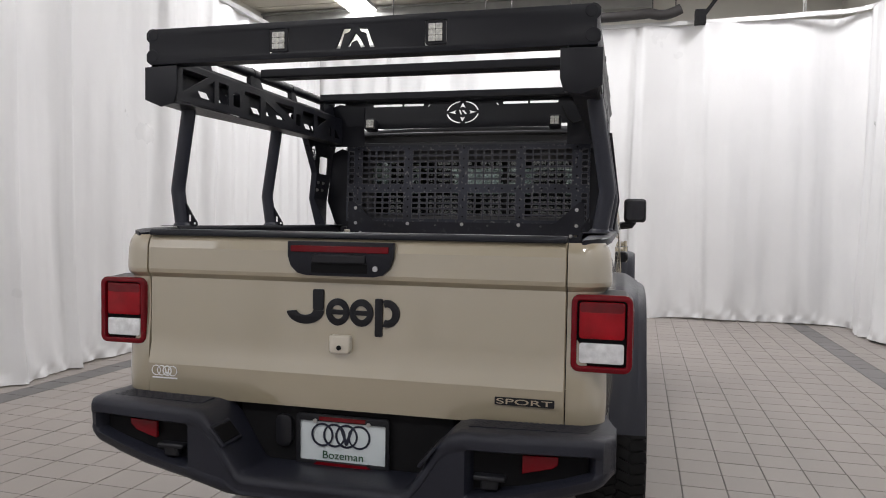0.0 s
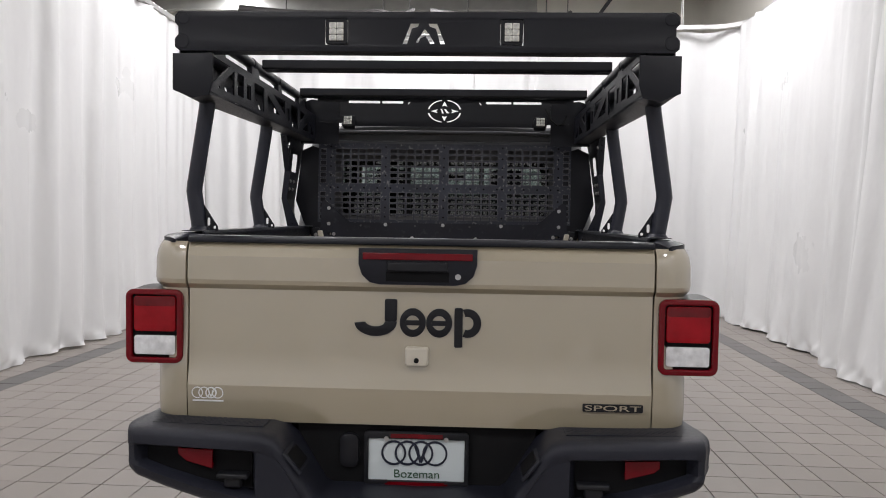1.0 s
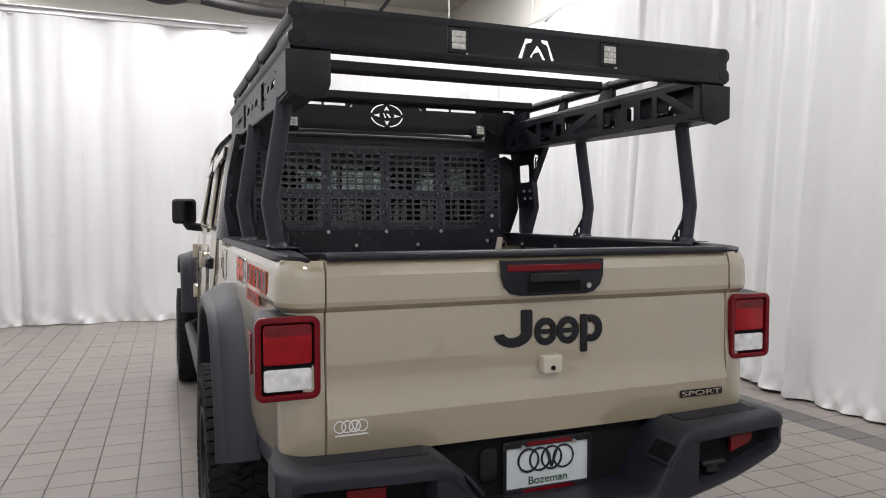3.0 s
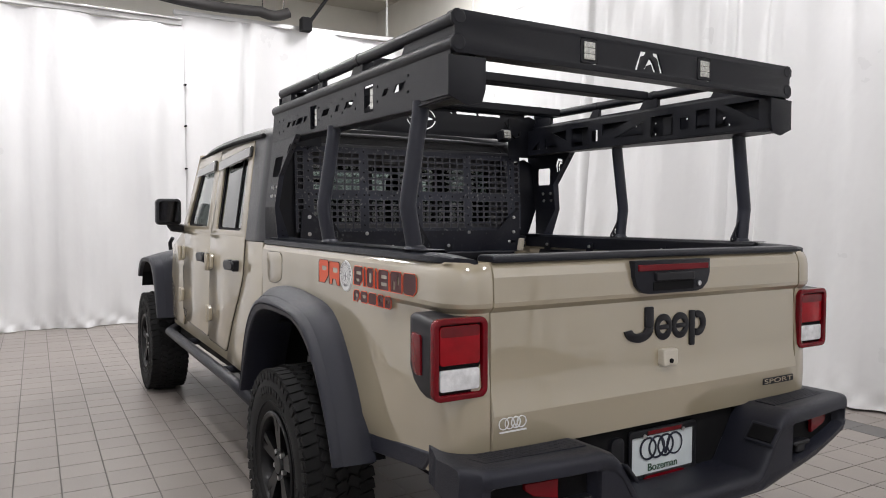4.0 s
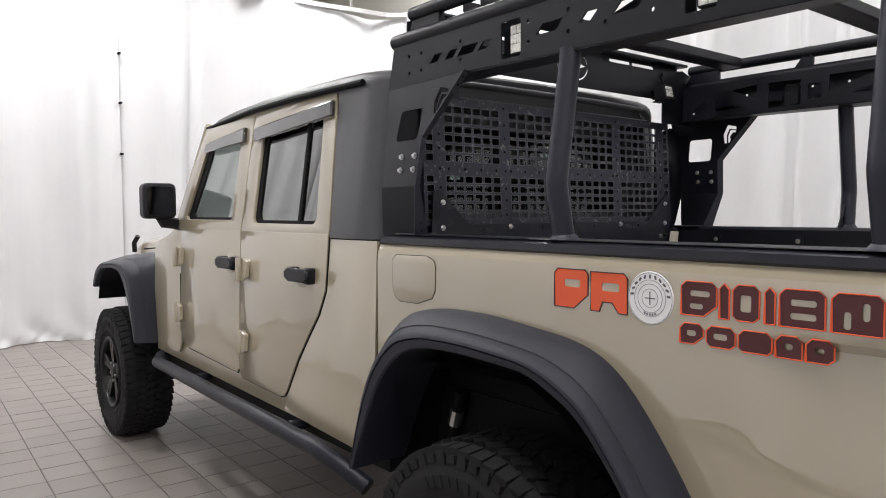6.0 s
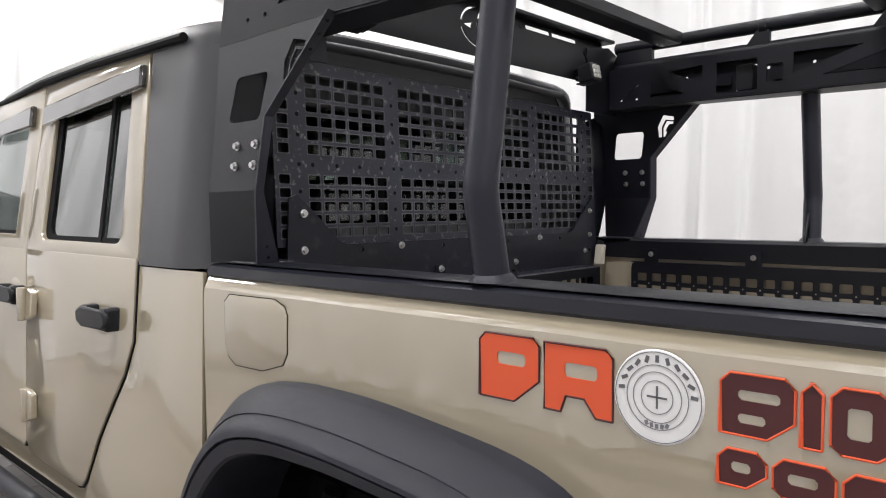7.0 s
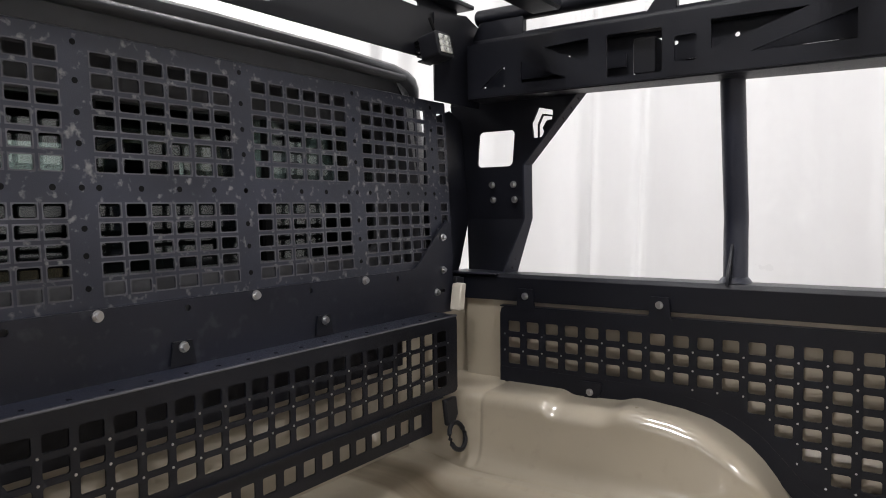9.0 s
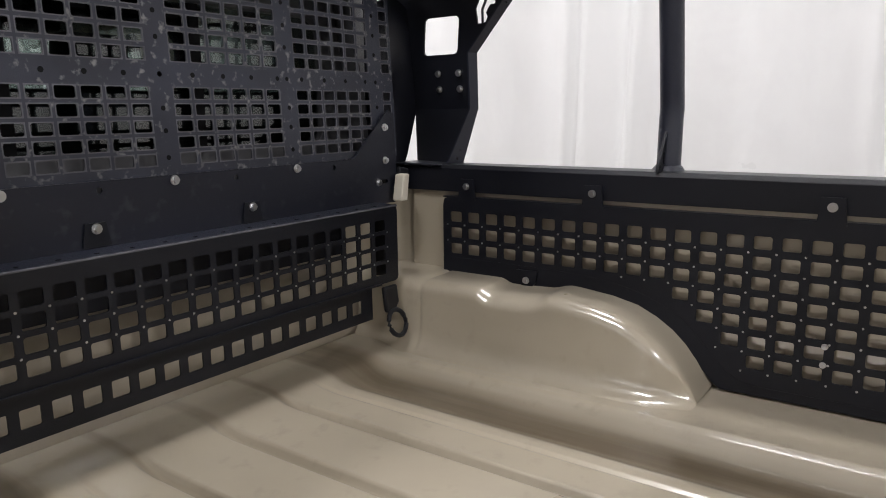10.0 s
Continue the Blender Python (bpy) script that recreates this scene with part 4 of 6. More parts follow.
for s in (-1, 1):
    flare(s, R_BODY, R_LIP, 0.795, 0.935)
    flare(s, F_BODY, F_LIP, 0.66, 0.93)
    # lower body strip behind the rear wheel
    part("lower_strip", Shape().prism([(0.62, 0.600), (0.60, 0.668), (0.20, 0.712), (0.17, 0.705), (0.22, 0.650)], side_at(0.76, s), 0, 0.045), PLASTIC, truck, "dark grey lower side strip", bevel=0.006)


def wheel(x, y, s):
    at = lambda a, b, w: (x + s * w, y + a * 0.945, HUB_Z + b * 0.945)
    hub = part("wheel", Shape().revolve([(0.0, -0.20), (0.07, -0.20), (0.09, -0.17), (0.165, -0.165), (0.165, -0.11), (0.078, -0.10), (0.070, -0.042), (0.045, -0.036), (0.038, -0.022), (0.0, -0.020)], 24, at), RIM, truck, "black off-road wheel")
    ty = Shape().revolve([(0.222, -0.255), (0.235, -0.262), (0.29, -0.272), (0.345, -0.275), (0.385, -0.262), (0.403, -0.235), (0.408, -0.14), (0.403, -0.045), (0.385, -0.018), (0.345, -0.002), (0.29, -0.006), (0.240, -0.016), (0.224, -0.025), (0.215, -0.06)], 60, at)
    tb = Shape()
    for i in range(54):
        a0 = 360 / 54 * i
        for w, tilt, dr, sw, st in ((-0.243, 10, 0, 0.058, 0.036), (-0.187, -24, 2.2, 0.047, 0.034), (-0.14, 22, 4.2, 0.042, 0.035), (-0.093, -24, 1.0, 0.047, 0.034), (-0.037, 10, 3.3, 0.058, 0.036)):
            a = radians(a0 + dr)
            r = 0.407 if abs(w + 0.14) < 0.08 else 0.398
            m = Matrix.Translation(at(r * math.cos(a), r * math.sin(a), w)) @ Matrix.Rotation(a, 4, "X") @ Matrix.Rotation(radians(tilt), 4, "Y")
            tb.obox(m, sw, 0.018, st)
        a = radians(a0 + 3.3)
        m = Matrix.Translation(at(0.377 * math.cos(a), 0.377 * math.sin(a), -0.013)) @ Matrix.Rotation(a, 4, "X")
        tb.obox(m, 0.016, 0.036 if i % 2 else 0.022, 0.030)
    # raised bars in place of the side lettering, and a rib above the rim
    for a0, a1 in ((62, 86), (94, 118), (182, 206), (214, 238), (302, 326), (334, 358)):
        for k in range(5):
            a = radians(a0 + (a1 - a0) * k / 4)
            m = Matrix.Translation(at(0.318 * math.cos(a), 0.318 * math.sin(a), -0.0035)) @ Matrix.Rotation(a, 4, "X")
            tb.obox(m, 0.006, 0.030, 0.020)
    tb.revolve([(0.266, -0.012), (0.268, -0.006), (0.273, -0.006), (0.275, -0.011)], 60, at)
    tyre = part("tyre", ty, RUBBER, hub, "chunky all-terrain tyre", angle=30)
    tagged(part("tread", tb, RUBBER, tyre), kind="stuff")
    rm = Shape().revolve([(0.225, -0.03), (0.228, -0.012), (0.220, -0.006), (0.205, -0.012), (0.197, -0.03), (0.192, -0.07), (0.185, -0.16), (0.205, -0.25), (0.225, -0.255)], 48, at)
    for i in range(5):
        a = radians(72 * i + 18)
        for d in (-0.13, 0.13):
            pts = [(0.060, a + d * 0.6, -0.030), (0.12, a + d * 0.9, -0.026), (0.200, a + d, -0.022)]
            ring = []
            for r, an, w in pts:
                hw = 0.017
                ca, sa = math.cos(an), math.sin(an)
                ring.append([at(r * ca - hw * sa, r * sa + hw * ca, w), at(r * ca + hw * sa, r * sa - hw * ca, w), at(r * ca + hw * sa, r * sa - hw * ca, w - 0.03), at(r * ca - hw * sa, r * sa + hw * ca, w - 0.03)])
            rm.loft(ring, True, True)
    part("rim", rm, RIM, hub, "black spoked rim", angle=35)
    for i in range(5):
        a = radians(72 * i + 54)
        part("lug_nut", Shape().disc(at(0.058 * math.cos(a), 0.058 * math.sin(a), -0.045), (s, 0, 0), 0.010, 0.020, 6), STEEL, hub)


for s in (-1, 1):
    for y in (REAR_Y, FRONT_Y):
        wheel(s * 0.950, y, s)

# underbody, arch liners, axle and shock
ub = Shape().box(-0.55, 0.55, 0.10, 4.9, 0.46, 0.60).box(-0.78, 0.78, 1.75, 3.95, 0.53, 0.62).box(-0.60, 0.60, 0.15, 1.8, 0.58, 0.80)
part("underbody", ub, UNDER, truck, "dark underbody and frame")
for y in (REAR_Y, FRONT_Y):
    part("axle", Shape().tube([(-0.72, y, HUB_Z), (0.72, y, HUB_Z)], 0.045, 12), UNDER, truck)
for s in (-1, 1):
    for pts in ([(0.62, 0.58), (0.69, 0.75), (0.80, 0.826), (0.93, 0.826), (1.0, 0.89), (1.1, 0.935), (1.5, 0.935), (1.68, 0.85), (1.74, 0.58)],
                [(4.02, 0.62), (4.10, 0.86), (4.25, 1.0), (4.5, 1.03), (4.75, 1.02), (4.92, 0.92), (4.97, 0.80)]):
        if pts[0][0] < 2:
            mid = [p.lerp(q, 0.5) for p, q in zip(resample(R_BODY, 40), resample(R_LIP, 40))][::-1]
            low = resample(pts, 40)
            back = Shape().loft([[(s * 0.746, p.x, p.y) for p in low], [(s * 0.746, p.x, p.y) for p in mid], [(s * 0.812, p.x, p.y) for p in mid]])
            part("arch_edge", back, UNDER, truck)
        ln = Shape().loft([[(s * x, u, v) for u, v in pts] for x in (0.592, 0.815 if pts[0][0] < 2 else 0.90)])
        ln.add([(s * 0.592, u, v) for u, v in pts], [tuple(range(len(pts)))])
        part("arch_liner", ln, UNDER, truck)
    shock = part("shock_absorber", Shape().tube([(s * 0.625, 1.66, 0.40), (s * 0.63, 1.605, 0.70), (s * 0.63, 1.575, 0.80)], 0.020, 10), UNDER, truck, "dark shock absorber")
    part("shock_collar", Shape().tube([(s * 0.63, 1.607, 0.690), (s * 0.63, 1.593, 0.738)], 0.0225, 10), STEEL, shock, "silver collar")
    # rock rail
    part("rock_rail", Shape().tube([(s * 0.74, 4.00, 0.575), (s * 0.82, 3.93, 0.572), (s * 0.885, 3.78, 0.57), (s * 0.89, 2.02, 0.56), (s * 0.87, 1.92, 0.53), (s * 0.82, 1.82, 0.47)], 0.030, 14), CAP, truck, "black tubular rock rail")
    for y in (2.3, 3.3):
        part("rail_mount", Shape().tube([(s * 0.55, y, 0.56), (s * 0.88, y, 0.565)], 0.022, 8), CAP, truck)

# fuel door
for s in (-1,):
    fd = [(1.674, 1.214), (1.655, 1.229), (1.50, 1.231), (1.470, 1.220), (1.462, 1.205), (1.464, 1.135), (1.478, 1.112), (1.545, 1.092), (1.638, 1.090), (1.664, 1.105), (1.674, 1.130)]
    part("fuel_door_gap", Shape().tube([(s * 0.8152, u, v) for u, v in fd + fd[:1]], 0.0008, 6), UNDER, truck)
    part("fuel_door", plate([(1.568 + (u - 1.568) * 0.978, 1.160 + (v - 1.160) * 0.968) for u, v in fd], [], side_at(0.814, s), 0.002, 0.001), PAINT, truck, "tan fuel filler door")

# side livery: plain blocks in the maker's colours, and a round emblem


O, A = DECAL_ORANGE, DECAL_MAROON


def livery(outline, gaps, mat, edge, label, depth):
    """One flat block of the livery with a thin rim in the other colour."""
    ob = part("livery_shape", plate(outline, gaps, side_at(depth, -1), 0.0006), mat, sides[-1], label)
    part("livery_edge", Shape().tube([(-depth - 0.0002, u, v) for u, v in outline + outline[:1]], 0.0014, 6), edge, ob)


def slab(u0, u1, v0, v1, front, rear):
    """A block from u0 forward to u1 with rounded top corners and its lower corners cut off by front and rear."""
    k = 0.010
    return [(u0 + rear, v0), (u1 - front, v0), (u1, v0 + 0.8 * front), (u1, v1 - k), (u1 - k, v1), (u0 + k, v1), (u0, v1 - k), (u0, v0 + 0.8 * rear)]


# two orange blocks, each with a slot
livery(slab(0.918, 1.016, 1.139, 1.226, 0.0, 0.040), [rrect(0.940, 0.986, 1.186, 1.203, 0.005, 2)], O, A, "orange livery block", 0.8153)
livery([(0.813, 1.139), (0.836, 1.139), (0.852, 1.160), (0.878, 1.160), (0.886, 1.139), (0.910, 1.139), (0.910, 1.224), (0.823, 1.224), (0.813, 1.214)], [rrect(0.834, 0.880, 1.184, 1.202, 0.005, 2)], O, A, "orange livery block", 0.8153)
# round emblem between the blocks
EY, EZ, ER = 0.757, 1.179, 0.0545
em = Shape().revolve([(0.0, 0.001), (ER - 0.0015, 0.001), (ER, -0.001)], 48, lambda a, b, w: (-0.8158 - w, EY + a, EZ + b))
em = part("emblem", em, DECAL_WHITE, sides[-1], "round white emblem with grey marks")
for r in (0.0510, 0.0365, 0.0285, 0.0185):
    part("emblem_ring", Shape().revolve([(r, 0), (r + 0.0008, 0), (r + 0.0008, 0.0006), (r, 0.0006)], 48, lambda a, b, w: (-0.8169 - w, EY + a, EZ + b)), GREY_MARK, em)
for i in range(11):
    a = radians(8 + i * 16.4)
    m = pose(-0.8170, EY - 0.0438 * math.cos(a), EZ + 0.0438 * math.sin(a)) @ Matrix.Rotation(a - math.pi / 2, 4, "X")
    part("emblem_mark", Shape().obox(m, 0.0008, 0.0042, 0.0082), GREY_DARK, em)
for i in range(5):
    a = radians(-112 + i * 11.0)
    m = pose(-0.8170, EY - 0.0330 * math.cos(a), EZ + 0.0330 * math.sin(a)) @ Matrix.Rotation(a - math.pi / 2, 4, "X")
    part("emblem_mark", Shape().obox(m, 0.0008, 0.0040, 0.0052), GREY_MARK, em)
cross = Shape().box(-0.8176, -0.8168, EY - 0.0011, EY + 0.0011, EZ - 0.013, EZ + 0.013).box(-0.8176, -0.8168, EY - 0.012, EY + 0.012, EZ - 0.0011, EZ + 0.0011)
part("emblem_cross", cross, GREY_DARK, em)
# a row of maroon blocks with an orange rim, and a smaller row below
for u1, u0, front, rear, gaps in (
    (0.686, 0.612, 0.0, 0.026, [(0.626, 0.668, 1.192, 1.203), (0.640, 0.668, 1.168, 1.178)]), (0.606, 0.587, 0.0, 0.0, []), (0.580, 0.530, 0.010, 0.010, [(0.545, 0.566, 1.172, 1.202)]),
    (0.520, 0.502, 0.0, 0.0, []), (0.494, 0.418, 0.0, 0.0, [(0.432, 0.476, 1.192, 1.203), (0.432, 0.476, 1.169, 1.180)]),
    (0.408, 0.330, 0.0, 0.0, [(0.350, 0.362, 1.178, 1.206), (0.378, 0.390, 1.162, 1.190)]), (0.322, 0.240, 0.012, 0.018, [])):
    livery(slab(u0, u1, 1.155, 1.220, front, rear), [rrect(*g, 0.003, 1) for g in gaps], A, O, "dark maroon livery block", 0.8156)
for u1, u0, front, rear, hole in ((0.688, 0.638, 0.0, 0.020, True), (0.632, 0.574, 0.010, 0.010, True), (0.568, 0.506, 0.008, 0.008, False), (0.500, 0.454, 0.0, 0.0, True), (0.448, 0.402, 0.0, 0.010, True)):
    gaps = [rrect(u0 + 0.016, u1 - 0.014, 1.115, 1.126, 0.003, 1)] if hole else []
    livery(slab(u0, u1, 1.100, 1.139, front, rear), gaps, A, O, "small maroon livery block", 0.8156)

# ---- cab ----
CAB_X = 0.806


def tilt_x(z):
    return CAB_X - max(0, z - 1.28) * 0.15 + 0.020 * smooth_step(1.28, 0.95, z)


def cab_at(s, dx=0.0):
    return lambda u, v, w: (s * (tilt_x(v) + dx + w), u, v)


for s in (-1, 1):
    body = Shape().prism([(1.776, 0.60), (1.776, 1.258), (3.70, 1.27), (4.02, 1.20), (4.02, 0.60), (2.0, 0.58)], cab_at(s, -0.036), -0.02, 0.02)
    part("cab_side", body, PAINT, truck, "tan cab side")
    part("quarter_panel", plate([(1.773, 0.66), (1.773, 1.262), (2.060, 1.262), (2.065, 1.083), (2.106, 0.995), (2.177, 0.914), (2.263, 0.813), (2.356, 0.678), (2.40, 0.60), (1.80, 0.58)], [], cab_at(s, -0.004), 0.003, 0.003), PAINT, truck, "tan panel behind the rear door")
    # doors: lower skin, upper frame, glass, handle, hinges, visor
    rear_low = [(2.074, 1.279), (2.079, 1.087), (2.120, 1.001), (2.191, 0.920), (2.277, 0.819), (2.370, 0.684), (2.397, 0.658), (2.427, 0.652), (2.790, 0.660), (2.816, 0.690), (2.816, 1.279)]
    front_low = [(2.830, 1.279), (2.830, 0.692), (2.846, 0.674), (3.450, 0.692), (3.528, 0.714), (3.566, 0.770), (3.570, 1.279)]
    rear_up = [(2.074, 1.2815), (2.816, 1.2815), (2.816, 1.782), (2.128, 1.778)]
    rear_hole = [(u + (v - 1.31) * 0.10 * smooth_step(2.7, 2.2, u), v) for u, v in rrect(2.162, 2.720, 1.310, 1.712, 0.035)]
    front_up = [(2.830, 1.2815), (3.680, 1.2815), (3.395, 1.770), (2.830, 1.782)]
    front_hole = [(2.935, 1.335), (2.947, 1.322), (3.50, 1.322), (3.53, 1.342), (3.345, 1.680), (3.32, 1.700), (2.955, 1.712), (2.935, 1.695)]
    for nm, low, up, hole, hy in (("rear", rear_low, rear_up, rear_hole, 2.228), ("front", front_low, front_up, front_hole, 2.908)):
        door = part("door", plate(low, [], cab_at(s, -0.002), 0.005, 0.004), PAINT, truck, "tan " + nm + " door, closed")
        part("window_frame", plate(up, [hole], cab_at(s, -0.004), 0.006, 0.004), PAINT, door)
        cu = 2.445 if nm == "rear" else 3.19
        part("window_seal", plate(hole, [[((u - cu) * (0.91 if nm == "rear" else 0.85) + cu - (0.014 if nm == "rear" else 0.032), (v - 1.51) * 0.92 + 1.51) for u, v in hole]], cab_at(s, -0.012), 0.004), DARK, door)
        part("glass", plate(hole, [], cab_at(s, -0.016), 0.002), GLASS if nm == "rear" else GLASS_CLEAR, door, "tinted side window" if nm == "rear" else "clear side window")
        if nm == "rear":
            part("window_bar", Shape().prism([(2.312, 1.312), (2.330, 1.312), (2.338, 1.70), (2.320, 1.70)], cab_at(s, -0.012), 0, 0.006), DARK, door)
            vis = [(2.118, 1.694), (2.762, 1.655), (2.768, 1.714), (2.124, 1.752)]
        else:
            vis = [(2.872, 1.660), (3.345, 1.645), (3.325, 1.692), (2.878, 1.728)]
        part("wind_visor", Shape().prism(vis, cab_at(s, 0.006), 0, 0.020), VISOR, door, "black window visor", bevel=0.006)
        hz = 1.132 if nm == "rear" else 1.142
        # a paddle that swells towards the front, on two feet, with a lock barrel behind
        pad = [(hy - 0.090, hz - 0.014), (hy - 0.070, hz - 0.024), (hy + 0.045, hz - 0.026), (hy + 0.088, hz - 0.016), (hy + 0.092, hz + 0.014), (hy + 0.050, hz + 0.026), (hy - 0.070, hz + 0.024), (hy - 0.090, hz + 0.012)]
        hd = Shape().prism(pad, lambda u, v, w: (s * (0.846 + w + 0.010 * (1 - ((u - hy) / 0.092) ** 2)), u, v), 0.0, 0.016)
        hd.box(s * 0.836 - 0.02, s * 0.836 + 0.02, hy - 0.082, hy - 0.045, hz - 0.030, hz + 0.028).box(s * 0.836 - 0.02, s * 0.836 + 0.02, hy + 0.040, hy + 0.080, hz - 0.026, hz + 0.026)
        part("handle", hd, BADGE, door, "black door handle", bevel=0.007)
        part("handle_cup", plate([(hy + 0.010 + 0.062 * math.cos(q), hz + 0.046 * math.sin(q)) for q in np.linspace(0, 2 * math.pi, 24, endpoint=False)], [], cab_at(s, 0.004), 0.002, 0.001), PAINT, door)
        yh = 2.772 if nm == "rear" else 3.580
        for z in ((1.120, 0.815) if nm == "rear" else (1.137, 0.853)):
            hg = Shape().prism([(yh - 0.055, z - 0.035), (yh - 0.02, z - 0.048), (yh + 0.035, z - 0.04), (yh + 0.035, z + 0.04), (yh - 0.02, z + 0.048), (yh - 0.055, z + 0.035)], cab_at(s, 0.004), 0, 0.02)
            hg.tube([(s * 0.848, yh - 0.005, z - 0.05), (s * 0.848, yh - 0.005, z + 0.05)], 0.014, 10)
            part("hinge", hg, PAINT, door, "exposed tan door hinge", bevel=0.004)
    # dark shut lines round the doors
    for line in ([(2.067, 1.275), (2.072, 1.085), (2.113, 0.998), (2.184, 0.917), (2.270, 0.816), (2.363, 0.681), (2.390, 0.654), (2.420, 0.647), (2.795, 0.655)],
                 [(2.823, 0.74), (2.824, 0.692), (2.840, 0.669), (3.450, 0.686), (3.531, 0.708), (3.573, 0.766), (3.576, 1.05)]):
        part("shut_line", Shape().tube([(s * (tilt_x(z) + 0.0005), y, z) for y, z in line], 0.0030, 6), DARK, truck)
    part("door_gap", Shape().box(s * 0.795 - 0.004, s * 0.795 + 0.004, 2.818, 2.828, 0.68, 1.28), DARK, truck)
    part("front_fender", plate([(3.582, 0.70), (3.582, 1.262), (3.72, 1.266), (4.02, 1.17), (4.0, 0.95), (3.96, 0.64), (3.62, 0.64)], [], cab_at(s, -0.006), 0.003, 0.003), PAINT, truck, "tan front fender side")
    # mirror
    mi = part("mirror", Shape().prism(rrect(0.832, 0.995, 1.330, 1.508, 0.028), lambda u, v, w: (s * u, w, v), 3.57, 3.66), BADGE, truck, "black door mirror", bevel=0.02, segs=3)
    part("mirror_face", plate([(s * u, v) for u, v in rrect(0.850, 0.978, 1.350, 1.490, 0.02)], [], rear_at(3.567), 0.002), MIRROR, mi, "mirror glass")
    part("mirror_arm", Shape().tube([(s * 0.90, 3.61, 1.34), (s * 0.88, 3.62, 1.312), (s * 0.79, 3.66, 1.300)], 0.030, 10), BADGE, mi)
    # windscreen pillar
    part("windscreen_pillar", Shape().tube([(s * 0.775, 3.735, 1.26), (s * 0.715, 3.405, 1.785)], 0.026, 8), PAINT, truck)

# hardtop: roof, rear quarters and back wall
sec = [(-0.742, 1.762), (-0.742, 1.784), (-0.728, 1.808), (-0.695, 1.822), (-0.63, 1.832), (-0.4, 1.840), (0, 1.845), (0.4, 1.840), (0.63, 1.832), (0.695, 1.822), (0.728, 1.808), (0.742, 1.784), (0.742, 1.762)]
rings = []
for y, k, dz in ((1.820, 0.86, -0.045), (1.810, 0.875, -0.028), (1.812, 0.895, -0.012), (1.830, 0.93, -0.001), (1.86, 0.96, 0.003), (1.92, 0.985, 0.008), (2.02, 1, 0.013), (2.15, 1, 0.018), (2.45, 1, 0.022), (2.81, 0.996, 0.020), (3.08, 0.988, 0.012), (3.29, 0.98, -0.002), (3.395, 0.972, -0.020), (3.425, 0.962, -0.038)):
    rings.append([(x * k, y, z + dz * (1 if z > 1.75 else 0.6)) for x, z in sec])
roof = part("hardtop", Shape().loft(rings, True, True), HARDTOP, truck, "black textured hardtop roof", angle=50)
for s in (-1, 1):
    plan = [(-0.060, 2.066), (-0.012, 2.066), (0.004, 2.060), (0.006, 2.050), (0.006, 1.905), (0.003, 1.880), (-0.007, 1.852), (-0.024, 1.826), (-0.048, 1.806), (-0.080, 1.795), (-0.130, 1.790), (-0.130, 1.840)]
    rows = [[(s * (tilt_x(z) + dx * k), y + max(0, z - 1.30) * (0.11 if y > 2 else 0.055), z) for dx, y in plan] for z, k in ((1.268, 1.0), (1.274, 1.05), (1.40, 1.0), (1.60, 1.0), (1.74, 1.0), (1.782, 1.2))]
    part("hardtop_quarter", Shape().loft(rows, True, True), HARDTOP, roof, "black hardtop side with a rounded corner", angle=40)
    part("rain_gutter", Shape().tube([(s * 0.746, 1.94, 1.788), (s * 0.746, 2.45, 1.796), (s * 0.744, 2.83, 1.794), (s * 0.728, 3.40, 1.770)], 0.011, 8), DARK, roof)
part("roof_seam", Shape().box(-0.55, 0.55, 2.806, 2.814, 1.850, 1.8625), DARK, roof)
part("back_wall", plate([(-0.73, 1.25), (0.73, 1.25), (0.66, 1.79), (-0.66, 1.79)], [rrect(-0.57, 0.57, 1.345, 1.660, 0.05)], rear_at(1.885), 0.012, 0.004), HARDTOP, roof, "black rear cab wall")
lip = [(-0.655, 1.885, 1.792), (-0.640, 1.838, 1.795), (-0.605, 1.822, 1.798), (-0.3, 1.818, 1.801), (0.3, 1.818, 1.801), (0.605, 1.822, 1.798), (0.640, 1.838, 1.795), (0.655, 1.885, 1.792)]
part("roof_lip", Shape().tube(lip, 0.013, 12), HARDTOP, roof, "rounded lip under the roof edge", angle=60)
part("back_band", Shape().tube([(-0.63, 1.862, 1.752), (0.63, 1.862, 1.752)], 0.022, 12), HARDTOP, roof)
rw = part("rear_window", plate(rrect(-0.575, 0.575, 1.340, 1.665, 0.05), [], rear_at(1.893), 0.002), GLASS_BACK, truck, "sliding rear cab window")
for x in (-0.2, 0.2):
    part("slider_frame", Shape().box(x - 0.012, x + 0.012, 1.880, 1.890, 1.345, 1.66), DARK, rw)

